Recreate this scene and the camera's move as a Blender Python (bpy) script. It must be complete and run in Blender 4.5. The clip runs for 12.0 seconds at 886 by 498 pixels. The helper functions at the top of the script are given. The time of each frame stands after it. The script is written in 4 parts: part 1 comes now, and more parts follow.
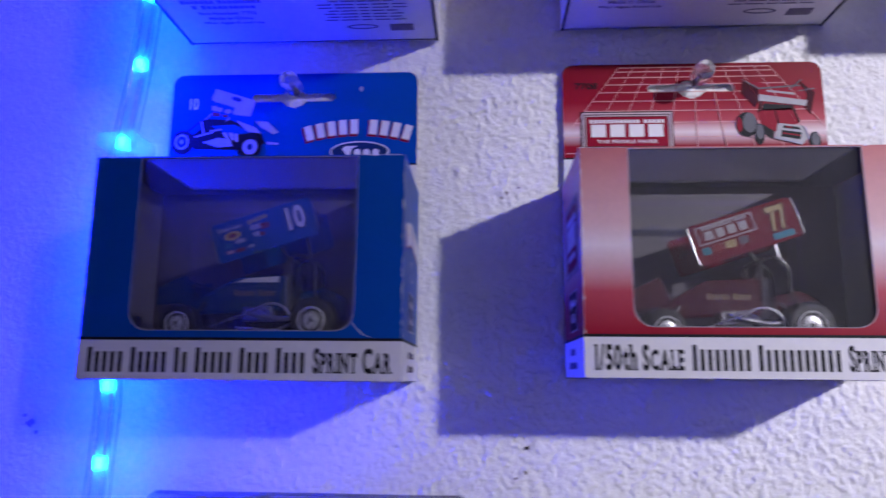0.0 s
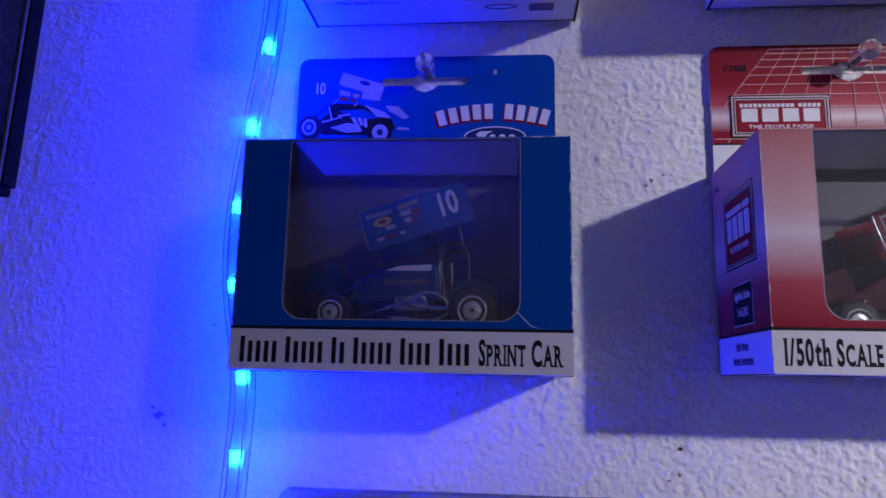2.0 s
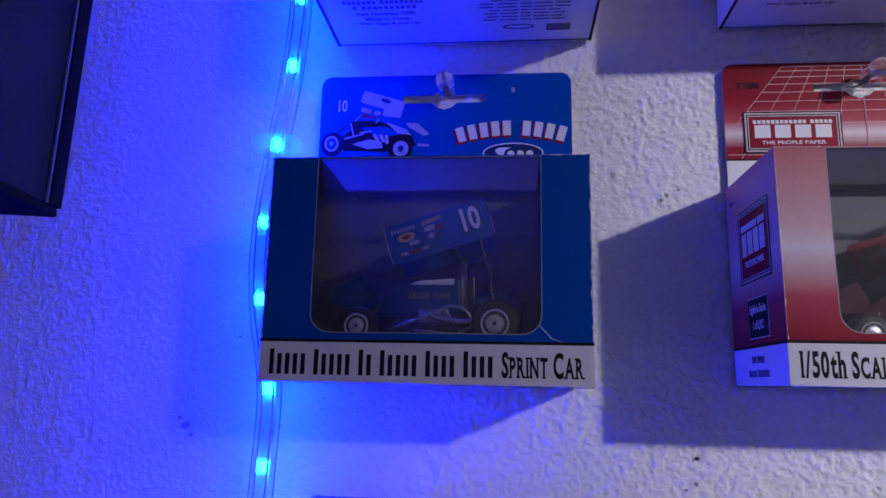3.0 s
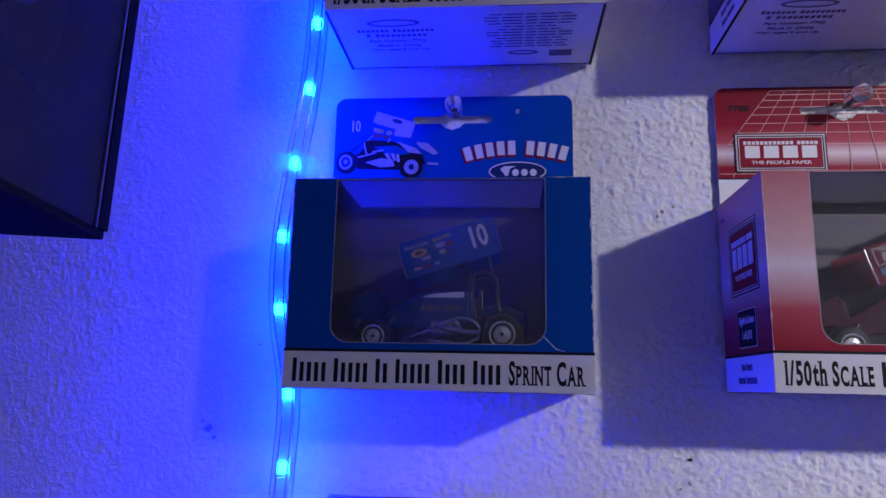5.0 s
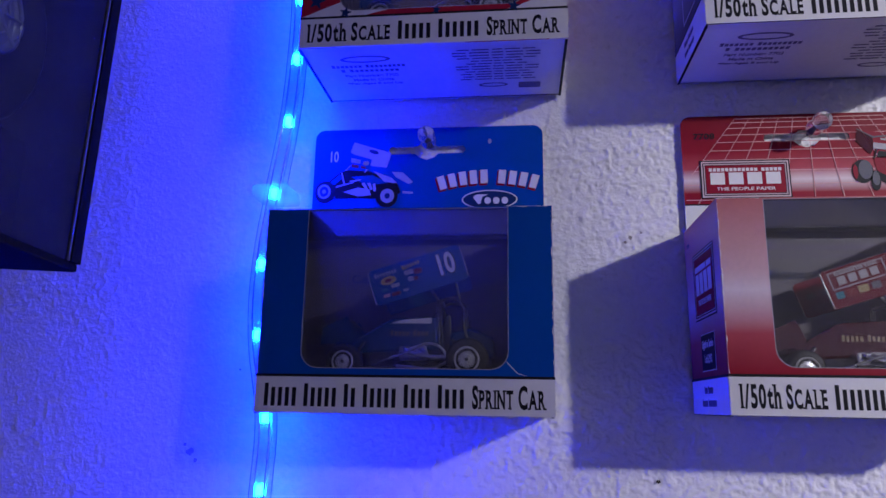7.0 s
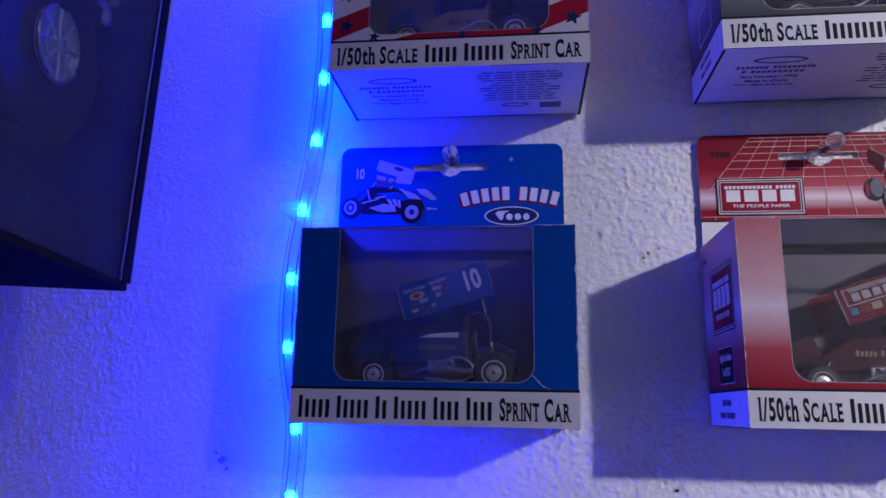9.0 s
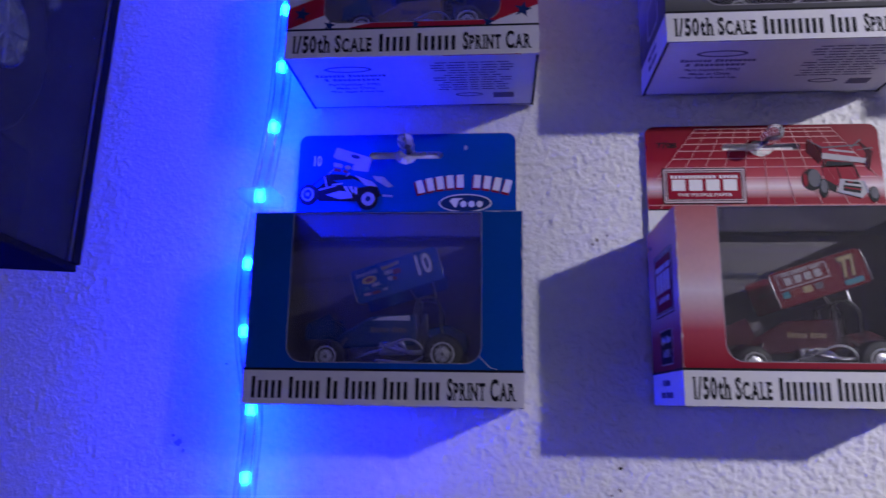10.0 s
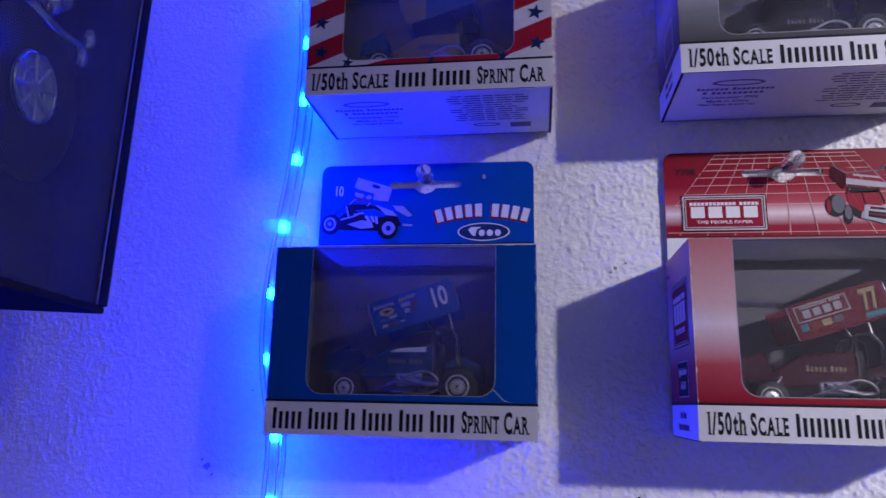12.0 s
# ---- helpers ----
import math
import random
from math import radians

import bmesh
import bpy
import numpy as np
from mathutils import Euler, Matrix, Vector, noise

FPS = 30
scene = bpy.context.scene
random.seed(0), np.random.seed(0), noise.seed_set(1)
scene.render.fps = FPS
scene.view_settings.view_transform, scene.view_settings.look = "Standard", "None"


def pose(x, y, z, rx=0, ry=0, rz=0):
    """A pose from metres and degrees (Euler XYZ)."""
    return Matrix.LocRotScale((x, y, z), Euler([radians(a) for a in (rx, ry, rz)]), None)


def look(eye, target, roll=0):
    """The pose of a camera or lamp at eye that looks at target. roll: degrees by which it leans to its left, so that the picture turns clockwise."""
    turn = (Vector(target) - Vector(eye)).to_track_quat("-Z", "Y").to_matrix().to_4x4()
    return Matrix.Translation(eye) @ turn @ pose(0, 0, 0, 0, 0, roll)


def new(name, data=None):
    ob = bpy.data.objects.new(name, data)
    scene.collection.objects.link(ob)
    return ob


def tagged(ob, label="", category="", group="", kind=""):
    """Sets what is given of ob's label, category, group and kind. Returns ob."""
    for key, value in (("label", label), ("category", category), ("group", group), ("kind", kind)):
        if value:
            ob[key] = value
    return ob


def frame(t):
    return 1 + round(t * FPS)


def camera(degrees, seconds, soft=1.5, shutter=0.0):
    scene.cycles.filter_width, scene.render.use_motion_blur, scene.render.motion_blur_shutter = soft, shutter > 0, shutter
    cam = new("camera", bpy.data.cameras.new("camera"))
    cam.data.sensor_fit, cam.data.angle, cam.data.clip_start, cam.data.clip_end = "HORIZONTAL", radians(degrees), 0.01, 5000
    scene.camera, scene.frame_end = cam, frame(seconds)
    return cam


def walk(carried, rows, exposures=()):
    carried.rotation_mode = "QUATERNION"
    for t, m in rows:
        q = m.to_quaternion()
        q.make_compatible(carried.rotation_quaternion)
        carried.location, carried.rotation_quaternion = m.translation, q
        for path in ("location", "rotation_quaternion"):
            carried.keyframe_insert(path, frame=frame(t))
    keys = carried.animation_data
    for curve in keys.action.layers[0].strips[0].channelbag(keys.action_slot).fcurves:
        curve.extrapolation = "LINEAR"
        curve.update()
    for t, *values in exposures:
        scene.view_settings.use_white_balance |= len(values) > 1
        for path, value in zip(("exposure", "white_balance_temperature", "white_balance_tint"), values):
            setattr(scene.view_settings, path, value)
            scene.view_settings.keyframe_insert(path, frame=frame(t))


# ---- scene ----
cam = camera(65.0, 12.0, soft=1.5, shutter=0.5)
PATH = [
    (0, (-0.006, -0.011, 1.492), (-0.118, 1.953, 1.854), 0.5),
    (0.2, (-0.024, -0.014, 1.494), (-0.116, 1.956, 1.838), 0.4),
    (0.5, (-0.039, -0.016, 1.492), (-0.172, 1.947, 1.854), 0.5),
    (1, (-0.046, -0.014, 1.488), (-0.199, 1.948, 1.844), 0.7),
    (1.5, (-0.046, -0.012, 1.486), (-0.213, 1.949, 1.846), 1.0),
    (2, (-0.05, -0.002, 1.489), (-0.226, 1.956, 1.855), 1.2),
    (2.5, (-0.055, -0.005, 1.491), (-0.242, 1.951, 1.867), 1.2),
    (3, (-0.055, -0.009, 1.49), (-0.246, 1.944, 1.877), 1.2),
    (3.2, (-0.054, -0.011, 1.492), (-0.242, 1.943, 1.874), 1.2),
    (5, (-0.058, -0.026, 1.492), (-0.241, 1.927, 1.879), 1.2),
    (5.5, (-0.053, -0.025, 1.49), (-0.238, 1.927, 1.885), 1.3),
    (6, (-0.053, -0.029, 1.493), (-0.235, 1.922, 1.895), 1.2),
    (6.5, (-0.049, -0.033, 1.494), (-0.25, 1.914, 1.906), 1.2),
    (6.7, (-0.043, -0.033, 1.493), (-0.251, 1.909, 1.92), 1.1),
    (8.5, (-0.039, -0.038, 1.498), (-0.307, 1.89, 1.959), 1.2),
    (9, (-0.049, -0.044, 1.496), (-0.277, 1.891, 1.947), 1.1),
    (9.5, (-0.059, -0.048, 1.499), (-0.247, 1.893, 1.942), 1.0),
    (10, (-0.039, -0.049, 1.492), (-0.199, 1.897, 1.923), 0.9),
    (10.2, (-0.028, -0.051, 1.499), (-0.178, 1.900, 1.911), 0.8),
    (10.5, (-0.002, -0.052, 1.501), (-0.177, 1.895, 1.926), 0.8),
    (10.7, (0.005, -0.054, 1.502), (-0.161, 1.894, 1.923), 0.7),
    (11, (0.005, -0.06, 1.507), (-0.237, 1.881, 1.928), 1.0),
    (11.2, (-0.006, -0.057, 1.511), (-0.272, 1.880, 1.926), 1.0),
    (11.5, (-0.014, -0.053, 1.505), (-0.312, 1.876, 1.94), 1.1),
    (12, (-0.029, -0.055, 1.503), (-0.304, 1.878, 1.936), 1.2),
]
EXPOSURES = [(0, 0.47), (0.5, 0.27), (1, 0.1), (2, 0.0), (6.5, 0.0), (8.5, 0.15), (9.5, 0.1), (10, 0.0), (10.5, 0.02), (11, 0.15), (11.5, 0.28), (12, 0.28)]
walk(cam, [(t, look(eye, target, roll)) for t, eye, target, roll in PATH], EXPOSURES)

# ---- light ----
world = bpy.data.worlds.new("room_dark")
scene.world = world
world.use_nodes = True
world.node_tree.nodes["Background"].inputs[0].default_value = (0.02, 0.02, 0.03, 1)
world.node_tree.nodes["Background"].inputs[1].default_value = 0.2

WALL = 0.25            # front of the plaster wall
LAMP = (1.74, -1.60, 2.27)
FILL_WATTS, SPOT_WATTS = 10.5, 184.0
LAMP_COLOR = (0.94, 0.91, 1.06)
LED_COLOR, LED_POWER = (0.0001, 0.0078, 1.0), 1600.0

# weak point light added at the lamp, to fill the shadows by bounce
key = bpy.data.lights.new("ceiling_fill_light", "POINT")
key.energy, key.shadow_soft_size, key.color = FILL_WATTS, 0.05, LAMP_COLOR
new("ceiling_fill_light", key).location = LAMP
# main light of the lamp; cone added to keep the left wall dim
beam = bpy.data.lights.new("ceiling_beam_light", "SPOT")
beam.energy, beam.shadow_soft_size, beam.color = SPOT_WATTS, 0.05, LAMP_COLOR
beam.spot_size, beam.spot_blend = radians(25.2), 0.6
new("ceiling_beam_light", beam).matrix_world = look(LAMP, (0.55, WALL, 1.64))

# ---- materials ----


def material(name, color, rough=0.5, metal=0.0, vary=0.12, grain=400.0, bump=0.0, bump_scale=900.0, coat=0.0, spec=0.5):
    """Principled paint with two scales of variation and an optional fine relief."""
    m = bpy.data.materials.new(name)
    m.use_nodes = True
    n, l = m.node_tree.nodes, m.node_tree.links
    b = n["Principled BSDF"]
    b.inputs["Roughness"].default_value = rough
    b.inputs["Metallic"].default_value = metal
    b.inputs["Coat Weight"].default_value = coat
    b.inputs["Coat Roughness"].default_value = 0.08
    b.inputs["Specular IOR Level"].default_value = spec
    co = n.new("ShaderNodeTexCoord")
    big, fine = n.new("ShaderNodeTexNoise"), n.new("ShaderNodeTexNoise")
    big.inputs["Scale"].default_value, fine.inputs["Scale"].default_value = grain * 0.12, grain
    big.inputs["Detail"].default_value = fine.inputs["Detail"].default_value = 3
    add = n.new("ShaderNodeMath")
    add.operation = "ADD"
    for t in (big, fine):
        l.new(co.outputs["Object"], t.inputs["Vector"])
    l.new(big.outputs["Fac"], add.inputs[0])
    l.new(fine.outputs["Fac"], add.inputs[1])
    ramp = n.new("ShaderNodeMapRange")
    ramp.inputs["From Min"].default_value, ramp.inputs["From Max"].default_value = 0.6, 1.4
    ramp.inputs["To Min"].default_value, ramp.inputs["To Max"].default_value = 1 - vary, 1 + vary
    l.new(add.outputs[0], ramp.inputs["Value"])
    mul = n.new("ShaderNodeMix")
    mul.data_type, mul.blend_type = "RGBA", "MULTIPLY"
    mul.inputs["Factor"].default_value = 1
    mul.inputs["A"].default_value = (*color, 1)
    l.new(ramp.outputs["Result"], mul.inputs["B"])
    l.new(mul.outputs["Result"], b.inputs["Base Color"])
    rr = n.new("ShaderNodeMapRange")
    rr.inputs["To Min"].default_value, rr.inputs["To Max"].default_value = rough * 0.8, min(1, rough * 1.25)
    l.new(big.outputs["Fac"], rr.inputs["Value"])
    l.new(rr.outputs["Result"], b.inputs["Roughness"])
    if bump:
        t, bp = n.new("ShaderNodeTexNoise"), n.new("ShaderNodeBump")
        t.inputs["Scale"].default_value, t.inputs["Detail"].default_value = bump_scale, 4
        bp.inputs["Strength"].default_value, bp.inputs["Distance"].default_value = bump, 0.0004
        l.new(co.outputs["Object"], t.inputs["Vector"])
        l.new(t.outputs["Fac"], bp.inputs["Height"])
        l.new(bp.outputs["Normal"], b.inputs["Normal"])
    return m


def base_source(m):
    """The colour socket that feeds the variation of a material()."""
    return [x for x in m.node_tree.nodes if x.type == "MIX"][0].inputs["A"]


def gradient(name, stops, low, high, rough=0.42, coat=0.0):
    """Printed card whose ink runs through the stops from height low to high."""
    m = material(name, (1, 1, 1), rough, vary=0.05, grain=700, coat=coat, spec=0.14)
    n, l = m.node_tree.nodes, m.node_tree.links
    co, sep, mr, ramp = n.new("ShaderNodeTexCoord"), n.new("ShaderNodeSeparateXYZ"), n.new("ShaderNodeMapRange"), n.new("ShaderNodeValToRGB")
    l.new(co.outputs["Object"], sep.inputs[0])
    l.new(sep.outputs["Z"], mr.inputs["Value"])
    mr.inputs["From Min"].default_value, mr.inputs["From Max"].default_value = low, high
    l.new(mr.outputs["Result"], ramp.inputs["Fac"])
    e = ramp.color_ramp.elements
    while len(e) < len(stops):
        e.new(0.5)
    for k, (p, c) in enumerate(stops):
        e[k].position, e[k].color = p, (*c, 1)
    l.new(ramp.outputs["Color"], base_source(m))
    return m


def striped(name, a, b, rough=0.35):
    """Slanting waving flag stripes, each about 9 mm high."""
    m = material(name, (1, 1, 1), rough, vary=0.05, grain=700, spec=0.14)
    n, l = m.node_tree.nodes, m.node_tree.links
    co, sep = n.new("ShaderNodeTexCoord"), n.new("ShaderNodeSeparateXYZ")
    l.new(co.outputs["Object"], sep.inputs[0])

    def math_node(op, x, y):
        k = n.new("ShaderNodeMath")
        k.operation = op
        for i, v in enumerate((x, y)):
            if isinstance(v, (int, float)):
                k.inputs[i].default_value = v
            else:
                l.new(v, k.inputs[i])
        return k.outputs[0]
    wave = math_node("MULTIPLY", math_node("SINE", math_node("MULTIPLY", sep.outputs["X"], 70.0), 0.0), 0.0022)
    h = math_node("ADD", math_node("SUBTRACT", sep.outputs["Z"], math_node("MULTIPLY", sep.outputs["X"], 0.25)), wave)
    saw = math_node("FRACT", math_node("DIVIDE", math_node("ADD", h, 0.0385), 0.0185), 0.0)
    step = math_node("GREATER_THAN", saw, 0.5)
    mix = n.new("ShaderNodeMix")
    mix.data_type = "RGBA"
    l.new(step, mix.inputs["Factor"])
    mix.inputs["A"].default_value, mix.inputs["B"].default_value = (*a, 1), (*b, 1)
    l.new(mix.outputs["Result"], base_source(m))
    return m


def clear(name, tint=(1, 1, 1), rough=0.02, ior=1.3, film=0.9, haze=0.0, through_light=0.0):
    """Thin clear plastic: mostly see-through, with a glossy skin and an optional pale veil."""
    m = bpy.data.materials.new(name)
    m.use_nodes = True
    n, l = m.node_tree.nodes, m.node_tree.links
    n.remove(n["Principled BSDF"])
    t, g, fr, mix = n.new("ShaderNodeBsdfTransparent"), n.new("ShaderNodeBsdfGlossy"), n.new("ShaderNodeFresnel"), n.new("ShaderNodeMixShader")
    t.inputs["Color"].default_value = (*[c * film for c in tint], 1)
    g.inputs["Roughness"].default_value = rough
    fr.inputs["IOR"].default_value = ior
    co, no, bp = n.new("ShaderNodeTexCoord"), n.new("ShaderNodeTexNoise"), n.new("ShaderNodeBump")
    no.inputs["Scale"].default_value = 60
    bp.inputs["Strength"].default_value, bp.inputs["Distance"].default_value = 0.25, 0.001
    l.new(co.outputs["Object"], no.inputs["Vector"])
    l.new(no.outputs["Fac"], bp.inputs["Height"])
    l.new(bp.outputs["Normal"], g.inputs["Normal"])
    l.new(fr.outputs[0], mix.inputs[0])
    l.new(t.outputs[0], mix.inputs[1])
    l.new(g.outputs[0], mix.inputs[2])
    last = mix
    # pale veil mixed in to imitate reflected and scattered light on the plastic
    if haze:
        df, last, mask = n.new("ShaderNodeMixShader"), n.new("ShaderNodeMixShader"), n.new("ShaderNodeMapRange")
        front, behind = n.new("ShaderNodeBsdfDiffuse"), n.new("ShaderNodeBsdfTranslucent")
        front.inputs["Color"].default_value = behind.inputs["Color"].default_value = (0.8, 0.8, 0.8, 1)
        df.inputs[0].default_value = through_light
        l.new(front.outputs[0], df.inputs[1])
        l.new(behind.outputs[0], df.inputs[2])
        mask.inputs["To Min"].default_value, mask.inputs["To Max"].default_value = haze * 0.6, haze * 1.4
        l.new(no.outputs["Fac"], mask.inputs["Value"])
        l.new(mask.outputs["Result"], last.inputs[0])
        l.new(mix.outputs[0], last.inputs[1])
        l.new(df.outputs[0], last.inputs[2])
    l.new(last.outputs[0], n["Material Output"].inputs["Surface"])
    return m


def glass(name, color=(1, 1, 1), ior=1.47, rough=0.02):
    m = bpy.data.materials.new(name)
    m.use_nodes = True
    b = m.node_tree.nodes["Principled BSDF"]
    b.inputs["Base Color"].default_value = (*color, 1)
    b.inputs["Transmission Weight"].default_value, b.inputs["IOR"].default_value, b.inputs["Roughness"].default_value = 0.92, ior, rough
    return m


def glowing(name, color, power):
    m = bpy.data.materials.new(name)
    m.use_nodes = True
    b = m.node_tree.nodes["Principled BSDF"]
    b.inputs["Base Color"].default_value = (0.8, 0.8, 0.8, 1)
    b.inputs["Emission Color"].default_value, b.inputs["Emission Strength"].default_value = (*color, 1), power
    return m


M_WALL = material("white_plaster", (0.78, 0.77, 0.75), 0.75, vary=0.06, grain=260, bump=0.8, bump_scale=1000)
M_ROOM = material("room_paint", (0.78, 0.77, 0.80), 0.8, vary=0.05, grain=30)
M_FLOOR = material("room_carpet", (0.32, 0.31, 0.33), 0.95, vary=0.2, grain=200)
M_WHITE = material("white_card", (0.74, 0.73, 0.72), 0.45, vary=0.05, grain=500)
M_INSIDE = material("grey_inner_card", (0.30, 0.285, 0.29), 0.7, vary=0.08, grain=300)
M_BACKING = material("printed_backing_card", (0.115, 0.105, 0.12), 0.6, vary=0.14, grain=200)
M_INK = material("black_ink", (0.012, 0.012, 0.016), 0.45, vary=0.1, spec=0.12)
M_BLUE = material("blue_card", (0.003, 0.070, 0.34), 0.32, vary=0.06, grain=700, spec=0.03)
M_NAVY = material("navy_ink", (0.01, 0.03, 0.12), 0.4, vary=0.08, spec=0.12)
M_GREYINK = material("faded_ink", (0.16, 0.14, 0.20), 0.5, vary=0.1, spec=0.12)
M_PALEINK = material("pale_violet_ink", (0.17, 0.155, 0.22), 0.5, vary=0.1, spec=0.12)
M_REDINK = material("red_ink", (0.27, 0.004, 0.024), 0.42, vary=0.06, spec=0.12)
M_WHITEINK = material("white_ink", (0.78, 0.76, 0.76), 0.4, vary=0.05, spec=0.12)
M_PINK = material("pale_pink_ink", (0.70, 0.38, 0.38), 0.4, vary=0.05, spec=0.12)
M_PALEPINK = material("pale_rose_ink", (0.66, 0.50, 0.52), 0.4, vary=0.05, spec=0.12)
M_YELLOW = material("yellow_ink", (0.62, 0.45, 0.12), 0.4, vary=0.08, spec=0.12)
M_DULLGOLD = material("dull_gold_ink", (0.40, 0.33, 0.17), 0.4, vary=0.12, spec=0.12)
M_FADED = material("faded_gold_ink", (0.20, 0.15, 0.07), 0.4, vary=0.15)
M_STICKWHITE = material("dull_white_sticker", (0.42, 0.41, 0.43), 0.4, vary=0.15, grain=3000, spec=0.12)
M_STICKRED = material("dull_red_sticker", (0.22, 0.03, 0.03), 0.4, vary=0.2, grain=3000, spec=0.12)
M_CUT = material("rubbed_card_edge", (0.40, 0.38, 0.40), 0.6, vary=0.5, grain=500, spec=0.12)
M_TEAL = material("teal_ink", (0.05, 0.22, 0.28), 0.4, vary=0.08, spec=0.12)
RED, ROSE, PALE, SALMON = (0.27, 0.003, 0.020), (0.43, 0.06, 0.085), (0.74, 0.62, 0.64), (0.52, 0.16, 0.16)
M_REDBOX = gradient("red_fading_card", [(0.0, RED), (0.18, RED), (0.36, ROSE), (0.56, PALE), (0.66, (0.66, 0.42, 0.42)), (1.0, SALMON)], 0.0, 0.0715)
M_REDCARD = gradient("red_header_card", [(0.0, RED), (0.12, RED), (0.27, PALE), (0.40, ROSE), (0.60, RED), (1.0, (0.19, 0.003, 0.013))], 0.083, 0.120)
M_GREYBOX = gradient("silver_fading_card", [(0.0, (0.05, 0.05, 0.053)), (0.18, (0.07, 0.07, 0.073)), (0.36, (0.20, 0.20, 0.205)), (0.56, (0.46, 0.46, 0.47)), (0.68, (0.32, 0.32, 0.33)), (1.0, (0.12, 0.12, 0.125))], 0.0, 0.0715)
M_FLAGBOX = striped("flag_striped_card", (0.72, 0.70, 0.71), (0.40, 0.012, 0.03))
M_DARKBOX = material("maroon_black_card", (0.035, 0.008, 0.014), 0.35, vary=0.1, coat=0.3)
M_PANE = clear("clear_window_film", rough=0.05, ior=1.40, film=0.90, haze=0.068, through_light=0.90)
M_BLISTER = clear("clear_blister_plastic", (0.92, 0.93, 0.97), rough=0.08, ior=1.15, film=0.88, haze=0.04)
M_PIN = glass("clear_pin_plastic")
M_ROPE = clear("clear_rope_plastic", (0.93, 0.96, 1.0), rough=0.12, ior=1.05, film=0.97)
def milky(name, see=0.45):
    """Cloudy plastic that scatters light through itself."""
    m = bpy.data.materials.new(name)
    m.use_nodes = True
    n, l = m.node_tree.nodes, m.node_tree.links
    n.remove(n["Principled BSDF"])
    t, g, mix = n.new("ShaderNodeBsdfTransparent"), n.new("ShaderNodeBsdfTranslucent"), n.new("ShaderNodeMixShader")
    g.inputs["Color"].default_value = (0.85, 0.88, 0.92, 1)
    mix.inputs[0].default_value = 1 - see
    l.new(t.outputs[0], mix.inputs[1])
    l.new(g.outputs[0], mix.inputs[2])
    l.new(mix.outputs[0], n["Material Output"].inputs["Surface"])
    return m


M_CORE = milky("cloudy_rope_core", 0.75)
M_LED = glowing("blue_led", LED_COLOR, LED_POWER)
M_TYRE = material("black_rubber", (0.014, 0.014, 0.015), 0.55, vary=0.15, bump=0.2)
M_CHROME = material("chrome", (0.75, 0.75, 0.77), 0.27, metal=1.0, vary=0.05)
M_BRIGHT = material("polished_metal", (0.85, 0.85, 0.86), 0.10, metal=1.0, vary=0.03)
M_SATIN = material("satin_chrome", (0.82, 0.82, 0.84), 0.42, metal=0.55, vary=0.08)
M_RIM = material("bright_plated_rim", (0.86, 0.86, 0.88), 0.36, metal=0.5, vary=0.05)
M_STEEL = material("dark_steel", (0.10, 0.10, 0.11), 0.3, metal=0.8, vary=0.1)
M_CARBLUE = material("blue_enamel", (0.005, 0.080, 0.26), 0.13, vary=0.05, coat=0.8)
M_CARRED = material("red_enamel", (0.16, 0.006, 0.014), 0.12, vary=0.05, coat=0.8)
# darker body enamels carry the wing's shade; the red also inks prints
M_SHADEDBLUE = material("shaded_blue_enamel", (0.004, 0.042, 0.145), 0.12, vary=0.05, coat=0.8)
M_SHADEDRED = material("shaded_red_enamel", (0.062, 0.003, 0.007), 0.10, vary=0.05, coat=0.9)
M_PICTURE = material("grey_violet_picture_ink", (0.36, 0.35, 0.44), 0.45, vary=0.12, grain=2500, spec=0.12)
M_MIDGREY = material("mid_grey_picture_ink", (0.13, 0.13, 0.15), 0.45, vary=0.2, grain=2500, spec=0.12)
M_CARGOLD = material("tan_enamel", (0.27, 0.20, 0.12), 0.25, vary=0.05, coat=0.8)
M_CARBLACK = material("black_enamel", (0.014, 0.014, 0.016), 0.2, vary=0.05, coat=0.8)
M_CASE = material("black_case_plastic", (0.016, 0.016, 0.012), 0.6, vary=0.1, spec=0.0)
M_CASEPANE = clear("smoky_case_pane", (0.66, 0.70, 0.78), rough=0.10, ior=1.004, film=0.96, haze=0.036)
M_BULB = glowing("lamp_globe", (1.0, 0.93, 0.88), 6.0)
M_CHIP = material("bare_plaster", (0.30, 0.27, 0.24), 0.9, vary=0.25, grain=900, bump=0.6)
M_HOLE = material("dark_hole", (0.03, 0.025, 0.025), 0.9)

# ---- mesh helpers ----


def part(name, bm, mat, parent, label="", m=None, smooth=False):
    """Links a bmesh or mesh as one object under parent."""
    if isinstance(bm, bmesh.types.BMesh):
        me = bpy.data.meshes.new(name)
        bmesh.ops.recalc_face_normals(bm, faces=bm.faces)
        bm.to_mesh(me)
        bm.free()
    else:
        me = bm
    me.materials.clear()
    me.materials.append(mat)
    if smooth:
        me.polygons.foreach_set("use_smooth", [True] * len(me.polygons))
    ob = new(name, me)
    if parent:
        ob.parent = parent
    if m is not None:
        ob.matrix_basis = m
    if label:
        tagged(ob, label)
    return ob


def block(x0, x1, y0, y1, z0, z1, bevel=0.0, seg=2):
    bm = bmesh.new()
    bmesh.ops.create_cube(bm, size=1)
    for v in bm.verts:
        v.co = Vector(((x0 + x1) / 2 + v.co.x * (x1 - x0), (y0 + y1) / 2 + v.co.y * (y1 - y0), (z0 + z1) / 2 + v.co.z * (z1 - z0)))
    if bevel:
        bmesh.ops.bevel(bm, geom=bm.edges[:], offset=bevel, segments=seg, profile=0.5, affect="EDGES")
    return bm


